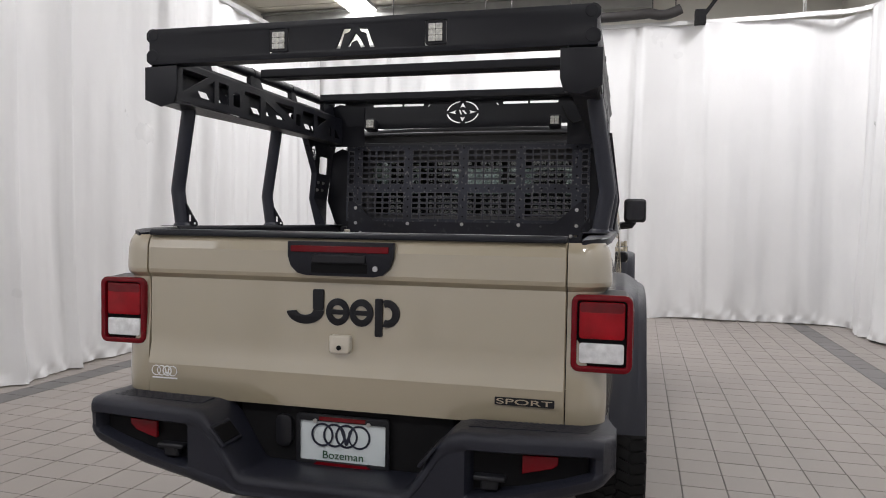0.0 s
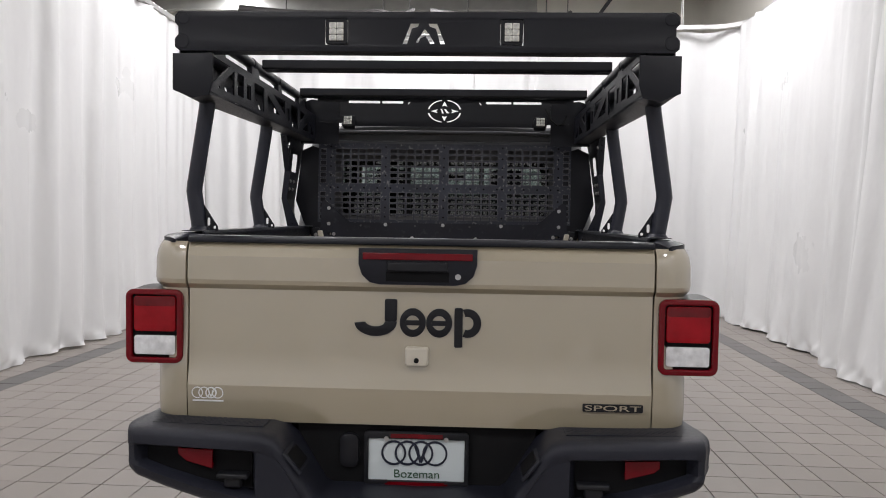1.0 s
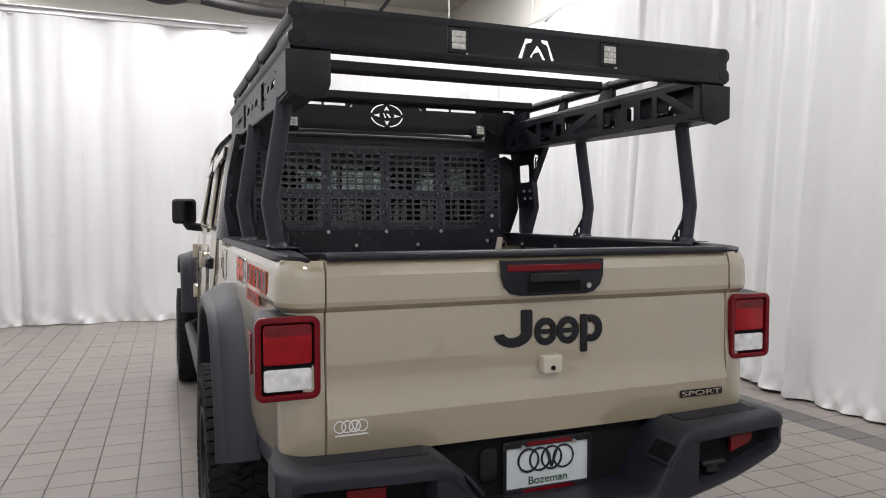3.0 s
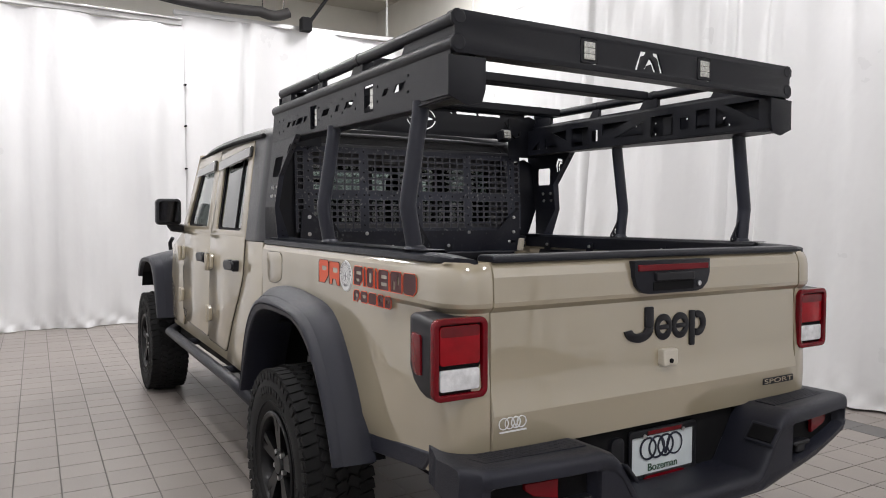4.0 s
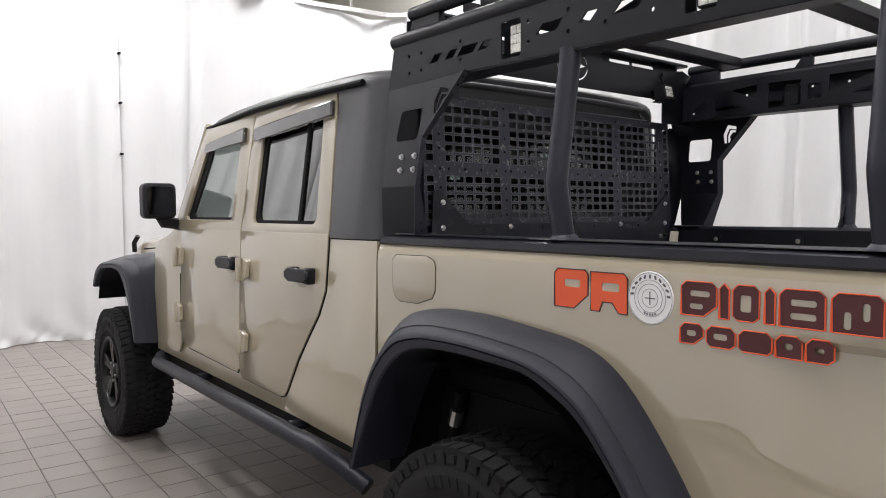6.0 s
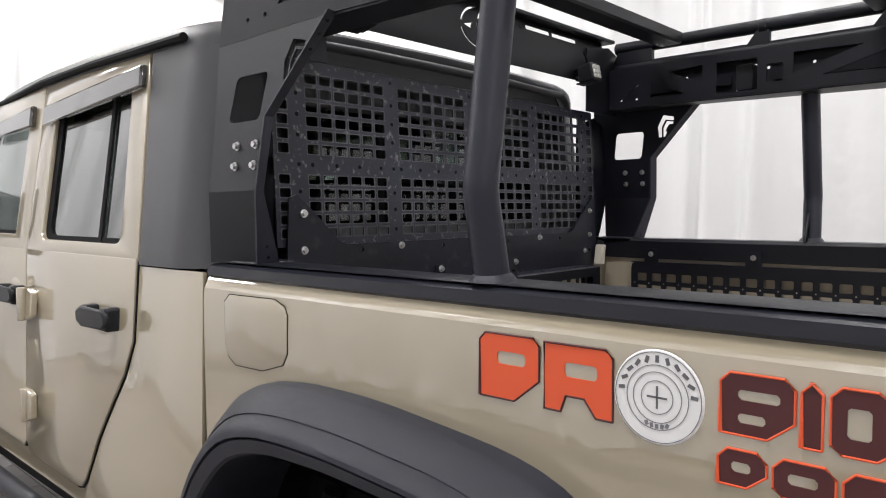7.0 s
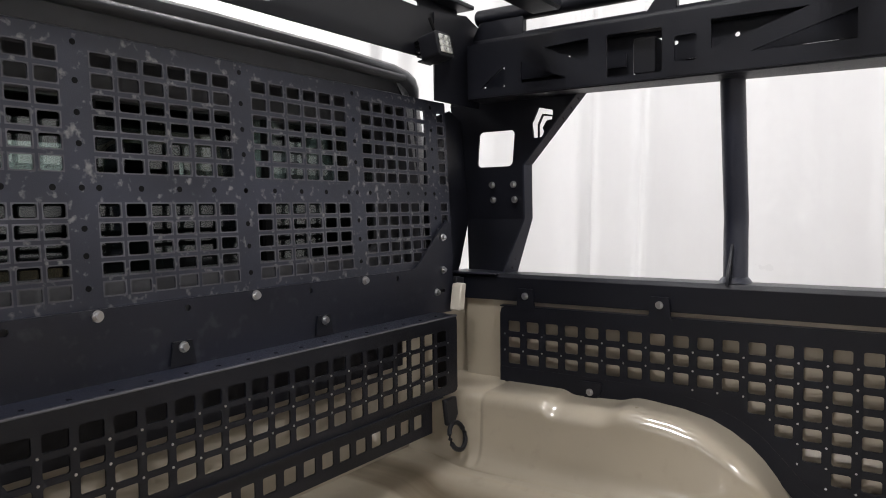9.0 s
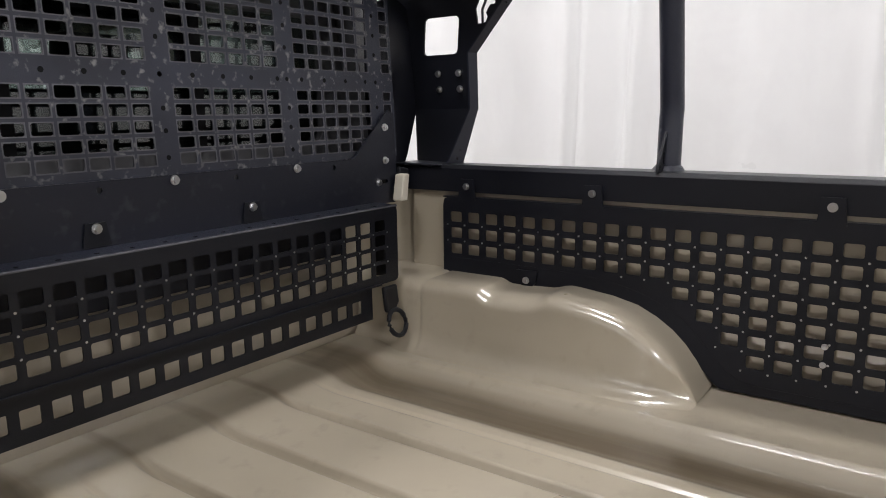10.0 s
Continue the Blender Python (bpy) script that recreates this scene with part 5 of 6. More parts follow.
# windscreen, cowl, hood, nose
ws = [(-0.70, 3.725, 1.28), (0.70, 3.725, 1.28), (0.665, 3.405, 1.785), (-0.665, 3.405, 1.785)]
part("windscreen", Shape().add(ws + [(x, y + 0.005, z + 0.003) for x, y, z in ws], [(0, 1, 2, 3), (7, 6, 5, 4), (0, 4, 5, 1), (1, 5, 6, 2), (2, 6, 7, 3), (3, 7, 4, 0)]), GLASS_CLEAR, truck, "clear windscreen")
part("windscreen_header", Shape().box(-0.69, 0.69, 3.365, 3.425, 1.765, 1.805), PAINT, truck, bevel=0.01)
hd = []
for y, w, z in ((3.70, 0.740, 1.270), (3.86, 0.728, 1.262), (4.03, 0.66, 1.245), (4.45, 0.655, 1.222), (4.85, 0.65, 1.195), (5.05, 0.64, 1.150), (5.09, 0.62, 1.08)):
    hd.append([(-w, y, 0.80), (-w, y, z - 0.05), (-w + 0.02, y, z - 0.02), (-w + 0.06, y, z - 0.004), (0, y, z + 0.012), (w - 0.06, y, z - 0.004), (w - 0.02, y, z - 0.02), (w, y, z - 0.05), (w, y, 0.80)])
part("hood", Shape().loft(hd, False, True), PAINT, truck, "tan hood and cowl", angle=40)
for s in (-1, 1):
    part("hood_gap", Shape().tube([(s * 0.733, 3.80, 1.185), (s * 0.668, 4.03, 1.175), (s * 0.658, 4.4, 1.15), (s * 0.652, 4.8, 1.125)], 0.004, 6), DARK, truck)
    part("hood_latch", Shape().tube([(s * 0.662, 4.98, 1.10), (s * 0.668, 4.97, 1.16), (s * 0.650, 4.94, 1.205)], 0.016, 8), BADGE, truck, "black rubber hood latch")
    part("fender_vent", Shape().prism([(3.95, 0.90), (3.93, 1.10), (3.97, 1.12), (3.99, 0.90)], side_at(0.785, s), 0, 0.012), BADGE, truck, bevel=0.004)
part("grille", Shape().box(-0.58, 0.58, 5.07, 5.13, 0.72, 1.10), PAINT, truck, bevel=0.02)
part("front_bumper", Shape().box(-0.80, 0.80, 5.08, 5.26, 0.50, 0.66).box(-0.5, 0.5, 4.95, 5.1, 0.5, 0.72), PLASTIC, truck, "dark grey front bumper", bevel=0.03)

# cab interior
part("cab_floor", Shape().box(-0.74, 0.74, 1.91, 3.75, 0.64, 0.70).box(-0.745, -0.735, 1.91, 3.75, 0.7, 1.26).box(0.735, 0.745, 1.91, 3.75, 0.7, 1.26).box(-0.73, 0.73, 1.902, 1.915, 0.7, 1.30), SEAT, truck)
part("dashboard", Shape().box(-0.72, 0.72, 3.42, 3.74, 0.92, 1.235), BADGE, truck, "black dashboard", bevel=0.04)
part("steering_wheel", Shape().tube([(-0.37 + 0.18 * math.cos(radians(a)), 3.30 - 0.05 * math.sin(radians(a)), 1.20 + 0.17 * math.sin(radians(a))) for a in range(0, 361, 15)], 0.015, 8), BADGE, truck)
for x in (-0.37, 0.37):
    st = Shape().box(x - 0.25, x + 0.25, 2.72, 3.22, 0.78, 0.95)
    st.prism([(2.66, 0.90), (2.82, 0.90), (2.70, 1.46), (2.58, 1.46)], lambda u, v, w: (w, u, v), x - 0.24, x + 0.24)
    st.prism([(2.57, 1.49), (2.68, 1.49), (2.66, 1.66), (2.56, 1.66)], lambda u, v, w: (w, u, v), x - 0.105, x + 0.105)
    part("front_seat", st, SEAT, truck, "charcoal cloth front seat", bevel=0.035, segs=3)
rs = Shape().box(-0.66, 0.66, 2.02, 2.45, 0.80, 0.95).prism([(1.93, 0.92), (2.10, 0.92), (2.02, 1.475), (1.92, 1.475)], lambda u, v, w: (w, u, v), -0.66, 0.66)
part("rear_seat", rs, SEAT, truck, "charcoal cloth rear bench seat", bevel=0.03, segs=3)
part("roll_bar", Shape().tube([(-0.64, 2.5, 0.8), (-0.62, 2.5, 1.66), (-0.54, 2.5, 1.73), (0.54, 2.5, 1.73), (0.62, 2.5, 1.66), (0.64, 2.5, 0.8)], 0.04, 12), SEAT, truck)
part("sun_visor", Shape().box(-0.62, -0.06, 3.24, 3.32, 1.735, 1.78).box(0.06, 0.62, 3.24, 3.32, 1.735, 1.78).box(-0.09, 0.09, 3.33, 3.36, 1.62, 1.68), SEAT, truck, "dark folded sun visors and inner mirror", bevel=0.01)
part("headliner", Shape().box(-0.66, 0.66, 1.95, 3.25, 1.785, 1.790), SEAT, truck)

# ---- bed rack ----
rack = thing("bed_rack", "black steel bed rack with trusses, cross bars and pod lights", "rack")
RX_OUT, RX_IN = 0.755, 0.672


def bolt(parent, centre, axis, r=0.008, name="bolt"):
    sh = Shape().disc(centre, axis, r * 1.45, 0.0025, 14)
    c = Vector(centre) + Vector(axis) * 0.0025
    sh.disc(c, axis, r, 0.006, 6)
    return part(name, sh, STEEL, parent)


def bow(z):
    """How far the uprights stand out at a height."""
    return interp(z, [(1.42, 0.045), (1.735, 0.0)])


def slanted(u, v, w, h, k=0.35):
    """A leaning slot."""
    return [(u - w / 2 - k * h / 2, v - h / 2), (u + w / 2 - k * h / 2, v - h / 2), (u + w / 2 + k * h / 2, v + h / 2), (u - w / 2 + k * h / 2, v + h / 2)]


LAMP_Y = (0.690, 1.222)
for s in (-1, 1):
    # outer side plate
    outline = [(0.135, 1.722), (0.150, 1.862), (1.738, 1.866), (1.770, 1.735), (1.405, 1.738), (0.35, 1.714)]
    holes = [rrect(y - 0.036, y + 0.036, 1.745, 1.838, 0.006, 2) for y in LAMP_Y]
    for y in (0.46, 0.86, 1.09, 1.39):
        holes.append(slanted(y, 1.795, 0.066, 0.024, -1.0))
    for y in (0.56, 0.97, 1.32, 1.46, 1.53):
        holes.append(slanted(y, 1.795, 0.034, 0.022, -1.0))
    for y in (0.40, 0.62, 0.80, 0.922, 1.03, 1.16, 1.42, 1.60, 1.66):
        for z in (1.772, 1.822):
            holes.append(ring_points(y, z, 0.0055, 8))
    part("outer_plate", plate(outline, holes, side_at(RX_OUT, s), 0.0025, 0.0), POWDER, rack, "black laser-cut side plate", bevel=0)
    # front leg plate, bent outwards at the knee
    up = [(1.398, 1.7375), (1.770, 1.7345), (1.756, 1.60), (1.748, 1.430), (1.570, 1.430), (1.560, 1.568)]
    badge_hole = [[(1.558, 1.632), (1.560, 1.668), (1.538, 1.706), (1.500, 1.697), (1.500, 1.685), (1.529, 1.690), (1.544, 1.665), (1.546, 1.632)],
                  [(1.542, 1.632), (1.540, 1.663), (1.527, 1.685), (1.502, 1.681), (1.503, 1.674), (1.516, 1.674), (1.522, 1.668), (1.531, 1.655), (1.527, 1.646), (1.534, 1.634)]]
    lh = [[(u + (1.615 - v) * 0.17 - 0.006, v) for u, v in rrect(1.590, 1.698, 1.568, 1.660, 0.012, 3)]] + [[(u - 0.034, v + 0.004) for u, v in loop] for loop in badge_hole]
    lean = lambda u, v, w: (s * (RX_OUT + bow(v) + w), u, v)
    part("front_leg_plate", plate(up, lh, lean, 0.0025), POWDER, rack, "black front leg plate with window")
    lowp = [(1.570, 1.4312), (1.748, 1.4312), (1.746, 1.36), (1.744, 1.287), (1.608, 1.287), (1.589, 1.36)]
    part("front_leg_foot", plate(lowp, [], lambda u, v, w: (s * (0.800 - 0.045 * (1.4312 - v) / 0.144 * max(0.0, min(1.0, (1.744 - u) / 0.136)) + w), u, v), 0.0025), POWDER, rack, "black bent foot plate")
    # stiffening flange along the leg's rear edge
    fl = []
    for y, z, out in ((1.392, 1.738, 0.022), (1.556, 1.569, 0.020), (1.564, 1.430, 0.018), (1.598, 1.288, 0.052)):
        x = RX_OUT + (bow(z) if z > 1.429 else -0.012 + (z - 1.29) * 0.42)
        fl.append([(s * (x + out), y - 0.010, z), (s * (x - 0.006), y, z), (s * (x - 0.006), y + 0.005, z), (s * (x + out), y - 0.005, z)])
    flange = part("leg_flange", Shape().loft(fl, True, True), TUBE, rack, "folded rear edge of the leg plate with small holes")
    pits = Shape()
    for k0, k1, f in ((0, 1, 0.08), (0, 1, 0.20), (0, 1, 0.34), (2, 3, 0.30), (2, 3, 0.52), (2, 3, 0.74), (2, 3, 0.90)):
        a, b = [sum((Vector(fl[k][j]) for j in (0, 1)), Vector()) / 2 for k in (k0, k1)]
        pits.disc(a.lerp(b, f) + Vector((0, -0.0006, 0)), (0, 1, 0), 0.0042, 0.001, 8)
    tagged(part("perforation", pits, DARK, flange), kind="stuff")
    for y in (1.592, 1.657):
        for z in (1.480, 1.520):
            bolt(rack, (s * (RX_OUT + bow(z) + 0.003), y, z), (s, 0, 0), 0.0062)
            bolt(rack, (s * (RX_OUT + bow(z) - 0.004), y, z), (-s, 0, 0), 0.0062)
    # inner truss plate
    inn = [(0.15, 1.728), (0.15, 1.862), (1.66, 1.868), (1.66, 1.735)]
    th = [[(0.20, 1.842), (0.36, 1.842), (0.20, 1.76)], [(0.24, 1.752), (0.40, 1.752), (0.40, 1.835)], [(0.43, 1.838), (0.43, 1.76), (0.50, 1.76), (0.50, 1.838)],
          rrect(0.535, 0.585, 1.764, 1.818, 0.006, 2), rrect(0.625, 0.752, 1.748, 1.840, 0.004, 2),
          [(0.800, 1.765), (0.986, 1.767), (0.800, 1.823)], [(1.063, 1.782), (1.064, 1.842), (0.881, 1.839)],
          rrect(1.092, 1.139, 1.763, 1.818, 0.006, 2), rrect(1.165, 1.290, 1.747, 1.842, 0.004, 2),
          [(1.333, 1.784), (1.333, 1.842), (1.445, 1.836)], [(1.386, 1.758), (1.507, 1.760), (1.507, 1.810)], [(1.553, 1.756), (1.553, 1.807), (1.622, 1.758)]]
    part("truss_plate", plate(inn, th, side_at(RX_IN, s), 0.0025), POWDER, rack, "black truss plate with triangular openings")
    # bottom flange and top flange between the plates
    part("bottom_flange", Shape().loft([[(s * RX_IN, y, z), (s * RX_OUT, y, z2), (s * RX_OUT, y, z2 - 0.004), (s * RX_IN, y, z - 0.004)] for y, z, z2 in ((0.14, 1.727, 1.722), (0.35, 1.727, 1.716), (1.40, 1.735, 1.737), (1.66, 1.736, 1.737))], True, True), POWDER, rack)
    # rear corner box
    cb = [(s * 0.771, 1.834), (s * 0.771, 1.726), (s * 0.712, 1.702), (s * 0.662, 1.712), (s * 0.650, 1.750), (s * 0.650, 1.836)]
    part("corner_plate", plate(cb, [], rear_at(0.138), 0.003, 0.002), POWDER, rack, "black folded corner plate")
    part("corner_fold", Shape().loft([[(s * 0.768, y, z) for z in (1.727, 1.833)] + [(s * 0.762, y, z) for z in (1.833, 1.727)] for y in (0.138, 0.30)], True, True), POWDER, rack)
    part("corner_gusset", Shape().loft([[(s * 0.664, 0.140, 1.712), (s * 0.764, 0.140, 1.722), (s * 0.764, 0.140, 1.728), (s * 0.664, 0.140, 1.718)], [(s * 0.672, 0.33, 1.728), (s * 0.762, 0.33, 1.716), (s * 0.762, 0.33, 1.722), (s * 0.672, 0.33, 1.734)]], True, True), POWDER, rack)
    # plate that closes the front end
    # strips that back the slots of one side
    if s > 0:
        for y0, y1 in ((0.42, 0.60), (0.80, 1.14), (1.27, 1.57)):
            part("slot_strip", Shape().box(s * 0.742 - 0.001, s * 0.742 + 0.001, y0, y1, 1.7815, 1.8105), POWDER, rack)
    part("end_plate", plate([(s * 0.548, 1.720), (s * 0.750, 1.720), (s * 0.752, 1.930), (s * 0.690, 1.950), (s * 0.548, 1.930)], [], rear_at(1.678), 0.002), POWDER, rack, "black plate closing the front of the side truss")
    # twin side tubes and their standoffs
    part("lower_tube", Shape().tube([(s * 0.742, 0.13, 1.872), (s * 0.742, 1.752, 1.878)], 0.024, 16), POWDER, rack, "black round side tube", bevel=0.004)
    part("upper_tube", Shape().tube([(s * 0.738, 0.13, 1.942), (s * 0.738, 1.670, 1.950)], 0.021, 16), POWDER, rack, "black round side tube", bevel=0.004)
    for y0, y1 in ((0.14, 0.44), (0.765, 0.842), (1.15, 1.185), (1.53, 1.655)):
        part("standoff", Shape().prism([(y0, 1.885), (y1 + (0.04 if y1 < 1.6 else 0.03), 1.885), (y1, 1.938), (y0, 1.938)], side_at(0.735, s), -0.012, 0.010), POWDER, rack, bevel=0.003)
    for y in (0.80, 1.17):
        part("tube_collar", Shape().revolve([(0.0205, -0.012), (0.0235, -0.010), (0.0235, 0.010), (0.0205, 0.012)], 20, lambda a, b, w: (s * 0.738 + a, y + w, 1.9455 + b)), POWDER, rack, "black clamp round the side tube")
    # legs: bent round tubes with feet
    for y in (0.345, 1.036):
        part("leg", Shape().tube([(s * 0.742, y, 1.735), (s * 0.745, y, 1.70), (s * 0.786, y, 1.440), (s * 0.788, y, 1.42), (s * 0.785, y, 1.40), (s * 0.768, y - 0.004, 1.298)], 0.0258, 18), TUBE, rack, "black bent tube leg", angle=50)
        bead = Shape().revolve([(0.0255, 0.013), (0.030, 0.009), (0.034, 0.003), (0.036, 0.0)], 20, lambda a, b, w: (s * (0.7655 + a), y - 0.004 + b, 1.289 + w))
        part("weld_bead", bead, TUBE, rack, "weld bead round the foot of the leg", angle=60)
        gs = plate([(0.706, 1.288), (0.760, 1.288), (0.768, 1.385), (0.752, 1.372), (0.718, 1.318), (0.707, 1.302)], [ring_points(0.717, 1.299, 0.0055, 12), rrect(0.732, 0.743, 1.304, 1.332, 0.005, 2)], lambda u, v, w: (s * u, y + w, v), 0.003)
        part("gusset", gs, POWDER, rack, "black leg gusset with openings")
    # mounting rail along the bed
    mr = Shape().prism([(0.708, 1.222), (0.708, 1.280), (0.716, 1.290), (0.784, 1.290), (0.792, 1.2875), (0.722, 1.2865), (0.718, 1.280), (0.718, 1.222)], lambda u, v, w: (s * u, w, v), 0.24, 1.72)
    part("mount_rail", mr, POWDER, rack, "black angle rail clamped on the bed side", bevel=0.003)
    part("front_shoe", Shape().box(s * 0.742 - 0.045, s * 0.742 + 0.045, 1.60, 1.748, 1.286, 1.292), CAP, rack, bevel=0.004)
    for y in LAMP_Y:
        lamp = part("pod_light", Shape().prism(rrect(y - 0.035, y + 0.016, 1.752, 1.832, 0.006, 2), side_at(RX_OUT, s), -0.058, -0.010), BADGE, rack, "black square pod light in the side plate", bevel=0.003)
        for i in range(2):
            for j in range(3):
                lens = Shape().box(s * (RX_OUT - 0.009) - 0.0015, s * (RX_OUT - 0.009) + 0.0015, y - 0.031 + i * 0.0215, y - 0.0103 + i * 0.0215, 1.757 + j * 0.0235, 1.7797 + j * 0.0235)
                part("led_lens", lens, LED, lamp, "clear light lens", bevel=0.002)

# rear beam with two lamps and a cut-out mark
mark = [[(-0.066, 1.866), (-0.040, 1.930), (-0.012, 1.930), (-0.018, 1.918), (-0.036, 1.912), (-0.050, 1.866)], [(0.066, 1.866), (0.040, 1.930), (0.012, 1.930), (0.018, 1.918), (0.036, 1.912), (0.050, 1.866)],
        [(-0.026, 1.872), (0.002, 1.914), (0.018, 1.896), (0.034, 1.868), (0.020, 1.866), (0.006, 1.890), (-0.010, 1.884), (-0.016, 1.870)]]
beam_out = [(-0.752, 1.962), (-0.764, 1.950), (-0.764, 1.930), (-0.753, 1.918), (-0.753, 1.892), (-0.764, 1.880), (-0.764, 1.856), (-0.750, 1.844)]
beam_out = beam_out + [(-x, z) for x, z in beam_out[::-1]]
lamp_holes = [rrect(c - 0.036, c + 0.036, 1.862, 1.942, 0.005, 2) for c in (-0.2655, 0.2655)]
part("rear_beam", plate(beam_out, mark + lamp_holes, rear_at(0.135), 0.003, 0.0008), POWDER, rack, "black rear light board with a cut-out mark")
bb = Shape().box(-0.745, 0.745, 0.140, 0.20, 1.955, 1.960).box(-0.745, 0.745, 0.140, 0.20, 1.846, 1.851)
part("beam_flange", bb, POWDER, rack)
for s in (-1, 1):
    for z in (1.942, 1.872):
        part("beam_end", Shape().disc((s * 0.742, 0.1335, z), (0, 1, 0), 0.023, 0.03, 16), POWDER, rack)


def pod(cx, y, cz, w, h, lab, depth=0.05, face=-1, tilt=0.0):
    """A square work light facing the tail."""
    m = Matrix.Translation((cx, y, cz)) @ Matrix.Rotation(radians(tilt), 4, "X")
    body = Shape()
    pts = rrect(-w / 2, w / 2, -h / 2, h / 2, 0.008, 3)
    body.prism(pts, lambda u, v, t: tuple(m @ Vector((u, t, v))), 0.0, depth)
    for i in range(5):
        body.obox(m @ pose(0, depth + 0.008, -h / 2 + h * (i + 0.5) / 5), w * 0.8, 0.018, 0.004)
    p = part("pod_light", body, BADGE, rack, lab, bevel=0.003)
    for i in range(2):
        for j in range(3):
            lens = Shape().obox(m @ pose((i - 0.5) * w * 0.34, -0.002, (j - 1) * h * 0.25), w * 0.325, 0.006, h * 0.235)
            part("led_lens", lens, LED, p, "clear light lens", bevel=0.002)
    for i in range(2):
        for j in range(3):
            c = m @ Vector(((i - 0.5) * w * 0.34, -0.005, (j - 1) * h * 0.25))
            part("led_ring", Shape().revolve([(h * 0.065, 0), (h * 0.085, 0), (h * 0.085, 0.002), (h * 0.065, 0.002)], 14, lambda a, b, t, c=c: tuple(c + m.to_3x3() @ Vector((a, t - 0.002, b)))), RAIL, p)
    return p


for c in (-0.2655, 0.2655):
    pod(c, 0.129, 1.902, 0.066, 0.074, "black square work light with white lens in the rear board")

# cross bars
for y in (0.83, 1.45):
    part("cross_bar", Shape().prism([(y - 0.040, 1.960), (y - 0.040, 1.930), (y - 0.034, 1.924), (y + 0.034, 1.924), (y + 0.040, 1.930), (y + 0.040, 1.960), (y + 0.036, 1.960), (y + 0.036, 1.930), (y - 0.036, 1.930), (y - 0.036, 1.960)], lambda u, v, w: (w, u, v), -0.690, 0.690), POWDER, rack, "black folded cross bar")

# front header board with a star emblem
hz = 1.896
star = []
for i in range(4):
    a0, a1 = ((10, 80), (100, 170), (190, 260), (280, 350))[i]
    star.append(ring_points(0, hz, 0.060, 10, a0, a1) + ring_points(0, hz, 0.0545, 10, a0, a1)[::-1])
for i in range(4):
    a = radians(90 * i)
    c, d = math.cos(a), math.sin(a)
    star.append([(0.024 * c - 0.010 * d, hz + 0.024 * d + 0.010 * c), (0.051 * c, hz + 0.051 * d), (0.024 * c + 0.010 * d, hz + 0.024 * d - 0.010 * c), (0.029 * c, hz + 0.029 * d)])
star = [[(u * 1.45, v) for u, v in loop] for loop in star]
star += [slanted(-0.012, hz, 0.008, 0.024, -0.4), slanted(0.010, hz, 0.012, 0.020, -0.8)]
slots = [rrect(-0.50, -0.335, 1.934, 1.947, 0.003, 1), rrect(-0.325, -0.215, 1.934, 1.947, 0.003, 1), rrect(0.215, 0.345, 1.934, 1.947, 0.003, 1), rrect(0.355, 0.50, 1.934, 1.947, 0.003, 1)]
slots += [slanted(-0.185, 1.936, 0.006, 0.012, 0.8), slanted(0.185, 1.936, 0.006, 0.012, -0.8)]
head = [(-0.665, 1.962), (-0.665, 1.855), (-0.645, 1.832), (-0.515, 1.828), (-0.49, 1.814), (0.49, 1.814), (0.515, 1.828), (0.645, 1.832), (0.665, 1.855), (0.665, 1.962)]
part("header_board", plate(head, star + slots, lambda u, v, w: (u, 1.690 + w + (v - 1.955) * 0.10, v), 0.0025), POWDER, rack, "black header board with a cut-out star emblem")
part("header_bar", Shape().box(-0.69, 0.69, 1.65, 1.72, 1.960, 1.972), POWDER, rack, "black folded header bar", bevel=0.003)
for c in (-0.490, 0.490):
    pod(c, 1.606, 1.834, 0.062, 0.058, "small black work light under the header", tilt=-12)
part("cable", Shape().tube([(0.52, 1.67, 1.91), (0.55, 1.66, 1.85), (0.58, 1.66, 1.825), (0.615, 1.67, 1.835), (0.63, 1.68, 1.88)], 0.004, 6), RUBBER, rack, "thin black lamp cable")

# ---- perforated panels ----


def molle(sh, u0, u1, v0, v1, nu, nv, at, t, hu=0.80, hv=0.70, r=0.005, keep=None):
    """A field of nu by nv rounded openings."""
    du, dv = (u1 - u0) / nu, (v1 - v0) / nv
    for i in range(nu):
        for j in range(nv):
            a, b = u0 + i * du, v0 + j * dv
            if keep and not keep(a + du / 2, b + dv / 2):
                sh.prism([(a, b), (a + du, b), (a + du, b + dv), (a, b + dv)], at, 0, t)
                continue
            mu, mv = du * (1 - hu) / 2, dv * (1 - hv) / 2
            sh.holed(a, a + du, b, b + dv, (a + mu, a + du - mu, b + mv, b + dv - mv), r, at, 0, t)


def flat(sh, u0, u1, v0, v1, at, t):
    sh.prism([(u0, v0), (u1, v0), (u1, v1), (u0, v1)], at, 0, t)


